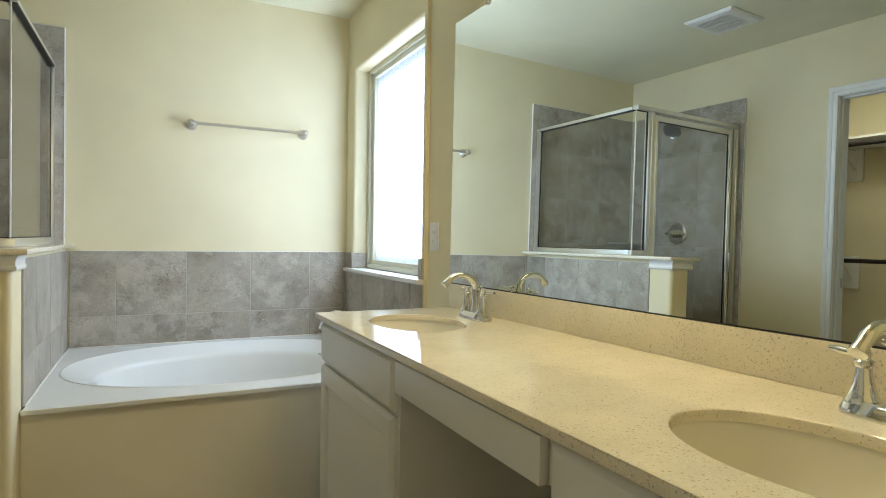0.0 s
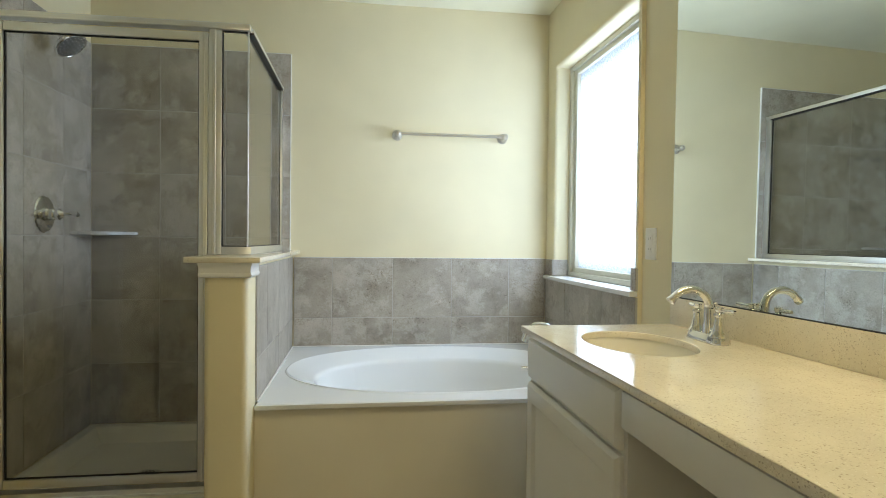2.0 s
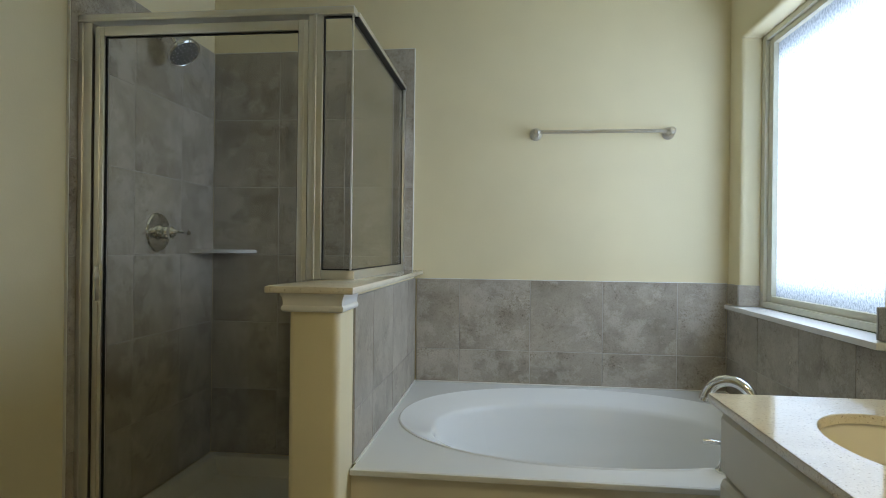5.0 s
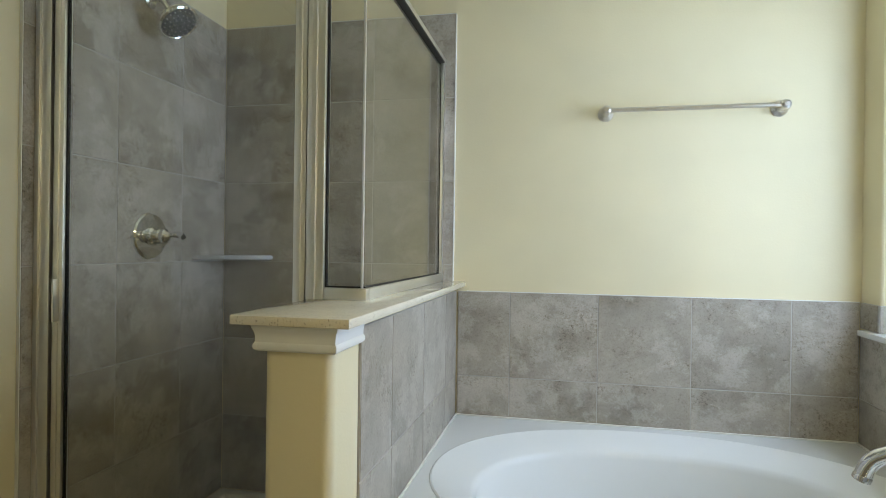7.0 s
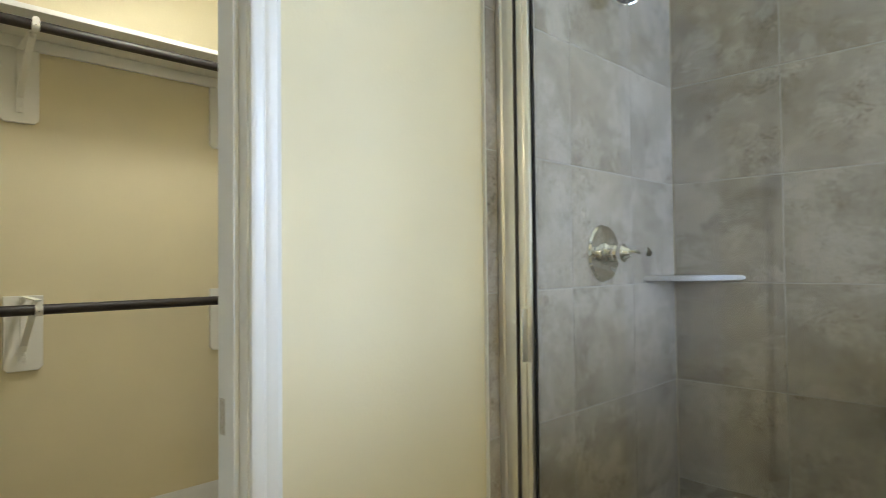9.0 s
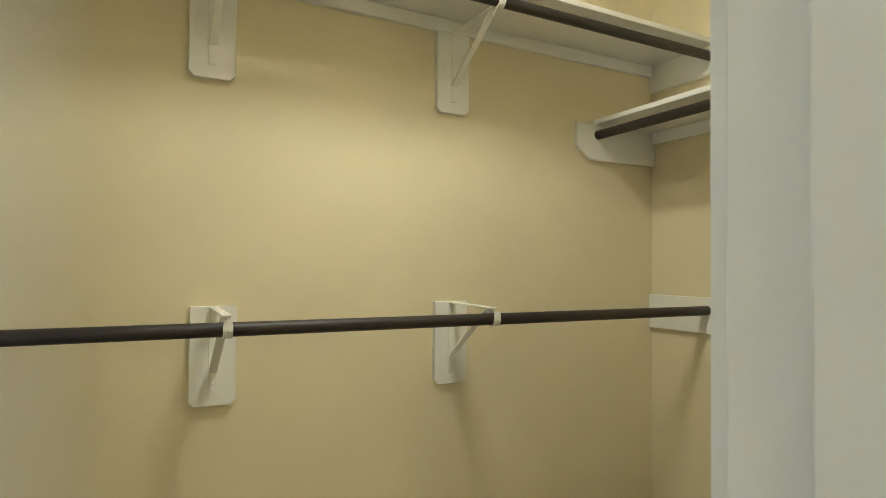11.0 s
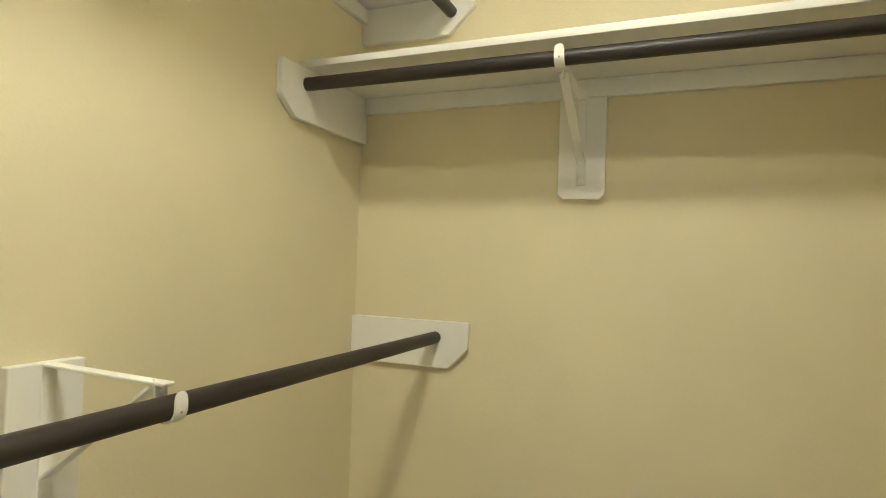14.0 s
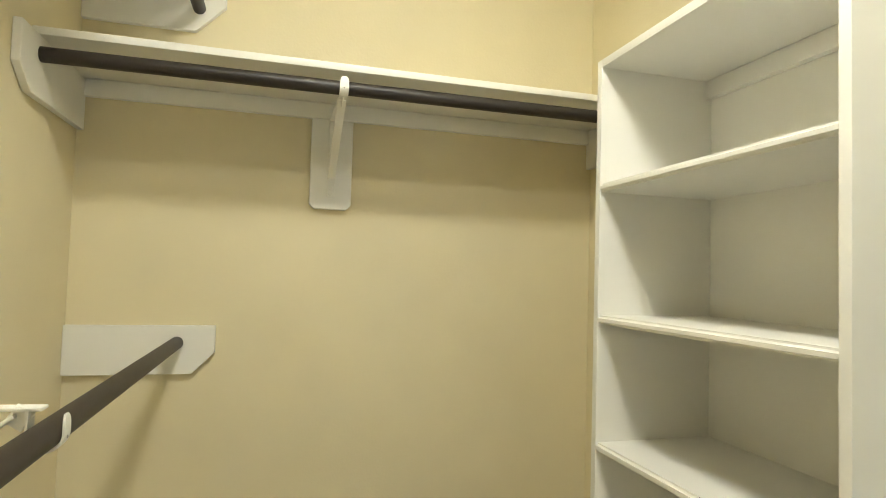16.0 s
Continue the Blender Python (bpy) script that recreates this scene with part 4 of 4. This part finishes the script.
def vanity_unit(y0, y1, label):
    root = thing("vanity_cabinet", (1.25, (y0 + y1) / 2, 0.0), label, "cabinet", "vanity cabinets")
    part("side_panel", B((FACE + 0.019, y0, 0.10), (BX1 - 0.001, y0 + 0.016, VZ - 0.021)), CABINET, root)
    part("side_panel", B((FACE + 0.019, y1 - 0.016, 0.10), (BX1 - 0.001, y1, VZ - 0.021)), CABINET, root)
    part("bottom_panel", B((FACE + 0.019, y0 + 0.016, 0.10), (BX1 - 0.001, y1 - 0.016, 0.116)), CABINET, root)
    bm = bmesh.new()
    for a, b in (((y0, 0.10), (y0 + 0.042, VZ - 0.021)), ((y1 - 0.042, 0.10), (y1, VZ - 0.021)), ((y0 + 0.042, 0.10), (y1 - 0.042, 0.14)), ((y0 + 0.042, 0.66), (y1 - 0.042, 0.715)), ((y0 + 0.042, 0.81), (y1 - 0.042, VZ - 0.021))):
        box(bm, (FACE, a[0], a[1]), (FACE + 0.019, b[0], b[1]))
    part("face_frame", bm, CABINET, root)
    part("toe_kick", B((FACE + 0.075, y0, 0.0), (FACE + 0.090, y1, 0.10)), CABINET, root)
    shaker_panel(root, "drawer_front", y0 + 0.016, y1 - 0.012, 0.706, 0.838, False)
    shaker_panel(root, "door", y0 + 0.016, y1 - 0.012, 0.122, 0.693)
    return root


vanity_unit(1.108, 1.812, "white painted sink cabinet with a false drawer and raised-panel door")
vanity_unit(VY0 + 0.001, 0.500, "white painted sink cabinet beside the kneehole")
knee = thing("vanity_apron", (1.1, 0.87, 0.70), "white painted apron drawer over the vanity kneehole", "apron drawer")
part("drawer_front", B((FACE - 0.019, 0.508, 0.762), (FACE - 0.0005, 1.102, 0.840), bevel=0.003), CABINET, knee)
part("rail", B((FACE, 0.5005, 0.762), (FACE + 0.019, 1.1095, VZ - 0.021)), CABINET, knee)
part("drawer_box", B((FACE + 0.020, 0.56, 0.765), (1.40, 1.05, 0.81)), CABINET, knee)


def faucet(at):
    """A centerset lavatory faucet whose spout reaches toward -x."""
    root = thing("faucet", at, "polished chrome two-handle faucet with an arched spout", "faucet", "vanity faucets")
    x, y, z = at
    bm = bmesh.new()
    rings = []
    for s, h in ((1.0, 0.0), (1.0, 0.008), (0.93, 0.014), (0.86, 0.022), (0.80, 0.026)):
        ring = []
        for k in range(40):
            a = 2 * math.pi * k / 40
            c, q = math.cos(a), math.sin(a)
            r = (abs(c / 0.029) ** 4 + abs(q / 0.083) ** 4) ** -0.25
            ring.append(bm.verts.new((x + s * r * c, y + (r * q if s > 0.99 else r * q * (s + 1.2) / 2.2), z + h)))
        rings.append(ring)
    for a, b in zip(rings, rings[1:]):
        for j in range(40):
            bm.faces.new((a[j], a[(j + 1) % 40], b[(j + 1) % 40], b[j]))
    bm.faces.new(rings[-1])
    bm.faces.new(rings[0][::-1])
    part("base", bm, CHROME, root)
    for s in (1, -1):
        hy = y + s * 0.0525
        body = lathe(bmesh.new(), (x, hy, z + 0.020), (0, 0, 1), [(0, 0.027), (0.004, 0.0265), (0.012, 0.021), (0.026, 0.0165), (0.046, 0.0125), (0.056, 0.0115), (0.060, 0.0145), (0.066, 0.0145), (0.070, 0.009), (0.076, 0.0115), (0.083, 0.011), (0.086, 0.004)], 26)
        hb_ = part("handle_base", body, CHROME, root)
        c = Vector((x, hy, z + 0.094))
        wv = Vector((0.15, s * 0.98, 0.05)).normalized()
        part("lever", tube(bmesh.new(), [c - wv * 0.008, c + wv * 0.016, c + wv * 0.040, c + wv * 0.058], [0.0055, 0.005, 0.0068, 0.0050], 12), CHROME, hb_)
    base = Vector((x + 0.002, y, z + 0.022))
    pts = [base, base + Vector((0.002, 0, 0.035)), base + Vector((0.0, 0, 0.070))]
    for k in range(1, 13):
        a = math.pi * 0.80 * k / 12
        pts.append(base + Vector((-0.058 * (1 - math.cos(a)), 0, 0.078 + 0.050 * math.sin(a))))
    pts.append(pts[-1] + (pts[-1] - pts[-2]).normalized() * 0.012)
    rad = [0.0190, 0.0150, 0.0130] + [0.0120 - 0.0012 * k / 12 for k in range(12)] + [0.0118]
    part("spout", tube(bmesh.new(), pts, rad, 20), CHROME, root)
    part("aerator", lathe(bmesh.new(), pts[-1], pts[-1] - pts[-2], [(0, 0.0128), (0.008, 0.0132), (0.008, 0.0)], 20), CHROME, root)
    part("lift_rod", lathe(bmesh.new(), (x + 0.024, y, z + 0.02), (0, 0, 1), [(0, 0.0028), (0.075, 0.0028), (0.077, 0.006), (0.088, 0.0065), (0.092, 0.003)], 14), CHROME, root)
    return root


faucet((1.421, 1.515, VZ))
faucet((1.456, 0.268, VZ))

# ---- mirror, switch, vent ----
mirror = thing("mirror", (BX1, 0.9, 0.955), "large frameless wall mirror above the vanity", "mirror")
MY0, MY1, MZ0, MZ1 = VY0 + 0.03, 1.868, 0.963, 1.990
bm = B((BX1 - 0.0060, MY0, MZ0), (BX1 - 0.0005, MY1, MZ1), bevel=0.001, seg=1)
part("glass", bm, MIRROR, mirror)
# thin black strip drawn just under the glass
part("edge", B((BX1 - 0.0066, MY0, MZ0 - 0.003), (BX1 - 0.0005, MY1, MZ0)), GASKET, mirror, "thin black strip under the glass")
for z in (MZ1 - 0.004,):
    for y in (0.5, 1.635):
        part("clip", B((BX1 - 0.016, y - 0.010, z), (BX1 - 0.0008, y + 0.010, z + 0.010), bevel=0.002), PLASTIC, mirror, "small clear mirror clip")
mirror.matrix_basis = SKEW @ Matrix.Translation(ROOT[mirror] - Vector((0.0108, 0, 0))) @ Matrix.Rotation(radians(MIRROR_LEAN), 4, "Y")
outlet = thing("wall_outlet", (BX1, 2.032, 1.135), "white wall plate with a ground-fault outlet", "outlet")
part("plate", B((BX1 - 0.006, 1.994, 1.084), (BX1 - 0.0003, 2.070, 1.204), bevel=0.0025), PLASTIC, outlet)
face_ = part("receptacle", B((BX1 - 0.0085, 2.015, 1.110), (BX1 - 0.0055, 2.049, 1.178), bevel=0.001), PLASTIC, outlet)
# grey blocks stand in for the shade in the outlet's slots
for z in (1.124, 1.164):
    for y in (2.025, 2.039):
        part("slot", B((BX1 - 0.0088, y - 0.0010, z - 0.0045), (BX1 - 0.0083, y + 0.0010, z + 0.0045)), OPENING_GREY, face_)
for z, mat_ in ((1.140, PLASTIC), (1.149, PLASTIC)):
    part("button", B((BX1 - 0.0096, 2.026, z - 0.0025), (BX1 - 0.0083, 2.038, z + 0.0025), bevel=0.0005, seg=1), mat_, face_)
for z in (1.094, 1.194):
    part("screw", lathe(bmesh.new(), (BX1 - 0.006, 2.032, z), (-1, 0, 0), [(0, 0.0035), (0.001, 0.003)], 12), PLASTIC, outlet)
outlet.matrix_basis = SKEW @ Matrix.Translation(ROOT[outlet])
vent = thing("ceiling_vent", (-0.30, 2.03, TOP), "white louvred exhaust fan grille in the ceiling", "ceiling vent")
vx, vy, vs = -0.36, 2.02, 0.150
bm = bmesh.new()
rings = []
for r, z in ((vs, 0.0), (vs, -0.006), (vs - 0.012, -0.016), (vs - 0.045, -0.020), (vs - 0.047, -0.012)):
    rings.append([bm.verts.new((vx + sx * r, vy + sy * r, TOP + z)) for sx, sy in ((-1, -1), (1, -1), (1, 1), (-1, 1))])
for a, b in zip(rings, rings[1:]):
    for j in range(4):
        bm.faces.new((a[j], a[(j + 1) % 4], b[(j + 1) % 4], b[j]))
part("frame", bm, PLASTIC, vent)
# black sheet stands in for the shaded duct behind the slats
part("backing", B((vx - 0.10, vy - 0.10, TOP - 0.010), (vx + 0.10, vy + 0.10, TOP - 0.004)), DARK, vent)
for k in range(14):
    y = vy - 0.098 + 0.0151 * k
    part("slat", B((vx - 0.102, y - 0.0042, TOP - 0.019), (vx + 0.102, y + 0.0042, TOP - 0.012)), PLASTIC, vent)
for k in range(3):
    x = vx - 0.05 + 0.05 * k
    part("cross_bar", B((x - 0.003, vy - 0.102, TOP - 0.0185), (x + 0.003, vy + 0.102, TOP - 0.0125)), PLASTIC, vent)

# ---- closet ----
ROD = 0.0165
RXL, RX, NY = CX0 + 0.266, CX0 + 0.282, BY1 - 0.297
NW = BY1 - 0.0005


def board(name, outline, facing, face, depth, label, category, group=""):
    """A flat board with cut corners on a wall; outline in (along, up)."""
    bm = bmesh.new()
    if facing == "x":
        prism(bm, outline, lambda u, v, w: (face + w, u, v), depth)
    else:
        prism(bm, outline, lambda u, v, w: (u, face - w, v), depth)
    bmesh.ops.recalc_face_normals(bm, faces=bm.faces[:])
    bmesh.ops.bevel(bm, geom=bm.edges[:], offset=0.0015, segments=1, affect="EDGES")
    return bm


def chamfered(u0, u1, z0, z1, c):
    return [(u0 + c, z0), (u1 - c, z0), (u1, z0 + c), (u1, z1), (u0, z1), (u0, z0 + c)]


def rod_bracket(axis, u, z0, z1, rod_z, reach):
    """A shelf-and-rod bracket screwed to a white backing plate on the wall."""
    half = 0.058
    if axis == "x":
        P = lambda out, along, z: (CX0 + out, along, z)
    else:
        P = lambda out, along, z: (along, BY1 - out, z)
    base = P(0, u, z0)
    root = thing("rod_bracket", base, "white metal rod bracket on a white wooden backing plate", "rod bracket", "closet rod brackets")
    plate = board("", chamfered(u - half, u + half, z0, z1, 0.013), axis, (CX0 + 0.0005) if axis == "x" else NW, 0.017, "", "")
    part("backing_plate", plate, SHELF, root)
    t = 0.0095

    def strut(a, b, w=t, h=0.0028):
        (o0, za), (o1, zb) = a, b
        way = Vector((o1 - o0, zb - za)).normalized()
        nrm = Vector((-way.y, way.x)) * h
        bm = bmesh.new()
        pts = [(o0 - nrm.x, za - nrm.y), (o1 - nrm.x, zb - nrm.y), (o1 + nrm.x, zb + nrm.y), (o0 + nrm.x, za + nrm.y)]
        lo = [bm.verts.new(P(o, u - w, z)) for o, z in pts]
        hi = [bm.verts.new(P(o, u + w, z)) for o, z in pts]
        bm.faces.new(lo)
        bm.faces.new(hi[::-1])
        for k in range(4):
            bm.faces.new((lo[(k + 1) % 4], lo[k], hi[k], hi[(k + 1) % 4]))
        bmesh.ops.recalc_face_normals(bm, faces=bm.faces[:])
        bmesh.ops.bevel(bm, geom=bm.edges[:], offset=0.001, segments=1, affect="EDGES")
        return bm

    arm_z = z1 - 0.003
    low = z0 + 0.088
    back = reach - ROD - 0.004
    part("arm", strut((0.018, arm_z), (reach - 0.004, arm_z - 0.003), 0.0105, 0.0022), SHELF, root)
    part("brace", strut((0.0205, low), (back - 0.012, arm_z - 0.010), 0.0105, 0.0026), SHELF, root)
    part("web", strut((back - 0.016, arm_z - 0.024), (back - 0.002, arm_z - 0.003), 0.0022, 0.011), SHELF, root)
    part("foot", strut((0.0195, z0 + 0.034), (0.0195, arm_z - 0.002), 0.0105, 0.0018), SHELF, root)
    # cradle that passes behind and under the rod and turns up in front of it
    bm = bmesh.new()
    rr = ROD + 0.0026
    arcpts = [(reach - rr, arm_z - 0.003)] + [(reach + rr * math.cos(a), rod_z + rr * math.sin(a)) for a in (radians(180 + 15 * k) for k in range(13))] + [(reach + rr, rod_z + 0.010), (reach + rr - 0.0004, rod_z + 0.018), (reach + rr - 0.0012, rod_z + 0.023)]
    prev = None
    for k, (o, z) in enumerate(arcpts):
        a, b = arcpts[max(k - 1, 0)], arcpts[min(k + 1, len(arcpts) - 1)]
        d = Vector((b[0] - a[0], b[1] - a[1])).normalized()
        nn = Vector((-d.y, d.x)) * 0.0014
        half_w = 0.0105 if k < len(arcpts) - 2 else (0.009 if k == len(arcpts) - 2 else 0.0045)
        ring = [bm.verts.new(P(o + s * nn.x, u + q * half_w, z + s * nn.y)) for s, q in ((1, -1), (1, 1), (-1, 1), (-1, -1))]
        if prev:
            for j in range(4):
                bm.faces.new((prev[j], prev[(j + 1) % 4], ring[(j + 1) % 4], ring[j]))
        else:
            bm.faces.new(ring)
        prev = ring
    bm.faces.new(prev[::-1])
    hook = part("hook", bm, SHELF, root)
    out_way = (1, 0, 0) if axis == "x" else (0, -1, 0)
    # grey dot stands in for the shaded hole in the strap
    part("pin_hole_shade", lathe(bmesh.new(), P(reach + rr + 0.0010, u, rod_z - 0.004), out_way, [(0, 0.0022), (0.0008, 0.0018)], 8), OPENING_GREY, hook)
    for z in (z0 + 0.044, z0 + 0.060):
        part("screw", lathe(bmesh.new(), P(0.0212, u, z), out_way, [(0, 0.0062), (0.0012, 0.0055), (0.0016, 0.0025), (0.0010, 0.0010)], 12), SHELF, root)
    return root


LOW_Z, HIGH_Z, MID_Z = 1.088, 1.985, 1.724
for u, uu in ((1.630, 1.614), (2.339, 2.339)):
    rod_bracket("x", u, 0.864, 1.124, LOW_Z, 0.266)
    rod_bracket("x", uu, 1.725, 1.984, HIGH_Z, 0.282)
rod_bracket("y", -1.912, 1.462, 1.7175, MID_Z, 0.297)


def rod(a, b, label):
    solo("closet_rod", tube(bmesh.new(), [a, b], ROD, 24), BRONZE, label, "closet rod", "closet rods")


rod((RXL, CY0 + 0.018, LOW_Z), (RXL, BY1 - 0.018, LOW_Z), "dark bronze lower closet rod")
rod((RX, CY0 + 0.018, HIGH_Z), (RX, BY1 - 0.018, HIGH_Z), "dark bronze upper closet rod under the shelf")
rod((CX0 + 0.018, NY, MID_Z), (CX1 - 0.018, NY, MID_Z), "dark bronze single closet rod under the shelf")

SH1, SH2 = 2.027, 1.764
for label, a, b, cl in (("long white closet shelf on a cleat above the upper rod", (CX0 + 0.0005, CY0 + 0.0005, SH1), (CX0 + 0.292, NW, SH1 + 0.018), ((CX0 + 0.0005, CY0 + 0.0180, SH1 - 0.042), (CX0 + 0.018, NW - 0.0175, SH1 - 0.0003))),
                        ("white closet shelf on a cleat above the single rod", (CX0 + 0.0005, BY1 - 0.305, SH2), (CX1 - 0.0005, NW, SH2 + 0.018), ((CX0 + 0.0185, BY1 - 0.018, SH2 - 0.046), (CX1 - 0.0185, NW, SH2 - 0.0003)))):
    root = thing("closet_shelf", ((a[0] + b[0]) / 2, (a[1] + b[1]) / 2, a[2]), label, "shelf", "closet shelves")
    part("board", B(a, b, bevel=0.0025), SHELF, root)
    part("cleat", B(*cl, bevel=0.002), SHELF, root)
END = "white wooden end board that carries a closet rod"


def end_board(outline, axis, face, depth):
    solo("rod_end_board", board("", outline, axis, face, depth, "", ""), SHELF, END, "rod end board", "rod end boards")


n0 = CX0 + 0.0005
end_board([(n0, 1.006), (-2.255, 1.006), (-2.200, 1.062), (-2.200, 1.133), (n0, 1.133)], "y", NW, 0.017)
end_board([(n0 + 0.0, 1.922), (-2.285, 1.922), (-2.210, 1.998), (-2.210, SH1 - 0.0004), (n0, SH1 - 0.0004)], "y", NW, 0.0172)
end_board([(NW, 1.632), (2.912, 1.632), (2.852, 1.678), (2.852, SH2 - 0.0004), (NW, SH2 - 0.0004)], "x", CX0 + 0.0005, 0.0172)
end_board([(NW, 1.640), (2.935, 1.640), (2.870, 1.700), (2.870, SH2 - 0.0004), (NW, SH2 - 0.0004)], "x", CX1 - 0.0175, 0.017)
end_board([(n0, 1.006), (-2.255, 1.006), (-2.200, 1.062), (-2.200, 1.133), (n0, 1.133)], "y", CY0 + 0.0175, 0.017)
end_board([(n0, 1.922), (-2.285, 1.922), (-2.210, 1.998), (-2.210, SH1 - 0.0004), (n0, SH1 - 0.0004)], "y", CY0 + 0.0175, 0.017)

# shelf tower
UX0, UX1, UY0, UY1, UZ = -1.377, CX1 - 0.0005, 2.100, 2.702, 1.770
tower = thing("shelf_tower", (-1.25, 2.42, 0.0), "white built-in shelf tower with open empty shelves", "shelf tower")
part("side_panel", B((UX0, UY1 - 0.018, 0.0), (UX1, UY1, UZ), bevel=0.0015), SHELF, tower)
part("side_panel", B((UX0, UY0, 0.0), (UX1, UY0 + 0.018, UZ), bevel=0.0015), SHELF, tower)
part("back_panel", B((UX1 - 0.006, UY0 + 0.018, 0.09), (UX1, UY1 - 0.018, UZ - 0.018)), SHELF, tower)
part("top_panel", B((UX0 + 0.0, UY0 + 0.018, UZ - 0.018), (UX1, UY1 - 0.018, UZ), bevel=0.0015), SHELF, tower)
for z in (1.496, 1.210, 0.939, 0.655, 0.370, 0.095):
    bm = B((UX0 + 0.0, UY0 + 0.0182, z - 0.019), (UX1 - 0.0062, UY1 - 0.0182, z))
    bmesh.ops.bevel(bm, geom=[e for e in bm.edges if all(v.co.x < UX0 + 0.01 for v in e.verts) and abs(e.verts[0].co.y - e.verts[1].co.y) > 0.1], offset=0.006, segments=3, affect="EDGES")
    part("shelf", bm, SHELF, tower)
part("plinth", B((UX0 + 0.03, UY0 + 0.018, 0.0), (UX0 + 0.045, UY1 - 0.018, 0.076)), SHELF, tower)
cl = B((UX1 - 0.024, UY0 + 0.0182, UZ - 0.060), (UX1 - 0.0063, UY1 - 0.0182, UZ - 0.0185), bevel=0.002)
part("cleat", cl, SHELF, tower)

# closet ceiling lamp
lamp = thing("ceiling_light", (LAMP_X, LAMP_Y, TOP), "white flush ceiling disc light with a frosted lens, switched on", "ceiling light")
part("rim", lathe(bmesh.new(), (LAMP_X, LAMP_Y, TOP - 0.0005), (0, 0, -1), [(0, 0.182), (0.012, 0.182), (0.020, 0.176), (0.024, 0.166), (0.022, 0.154), (0.014, 0.152)], 40), PLASTIC, lamp)
part("diffuser", lathe(bmesh.new(), (LAMP_X, LAMP_Y, TOP - 0.010), (0, 0, -1), [(0, 0.150), (0.014, 0.150), (0.036, 0.138), (0.054, 0.108), (0.064, 0.062), (0.067, 0.0)], 32), CLOSET_GLOW, lamp, "glowing frosted lens")

# baseboards
BASE = [(0.0, 0.0), (0.013, 0.0), (0.013, 0.070), (0.010, 0.080), (0.005, 0.089), (0.0, 0.089)]
base = thing("baseboard", (CX0, 2.0, 0), "white moulded baseboard along the closet walls", "", "", "structure")
part("run", sweep(bmesh.new(), BASE, [(CX0 + 0.0005, CY0 + 0.01, 0.2205), (CX0 + 0.0005, NW, 0.2205)]), TRIM, base)
solo("closet_ledge", B((CX0 + 0.0005, CY0 + 0.0005, 0.0), (CX0 + 0.26, NW, 0.22), bevel=0.01), CARPET, "low carpeted ledge along the closet wall", "ledge")

# vanity light over the mirror
vl = thing("vanity_light", (1.50, 0.86, 2.12), "warm lit vanity light bar with frosted shades above the mirror", "wall light")
part("back_bar", B((1.500, 0.50, 2.10), (1.545, 1.22, 2.16), bevel=0.006), NICKEL, vl)
for k in range(3):
    y = 0.61 + 0.25 * k
    part("arm", tube(bmesh.new(), [(1.505, y, 2.13), (1.440, y, 2.14), (1.405, y, 2.13)], 0.008, 10), NICKEL, vl)
    part("shade", lathe(bmesh.new(), (1.405, y, 2.135), (0, 0, -1), [(0, 0.020), (0.010, 0.035), (0.040, 0.050), (0.070, 0.058), (0.066, 0.052), (0.030, 0.040), (0.012, 0.010)], 24), LAMP_GLOW, vl, "glowing frosted glass shade")
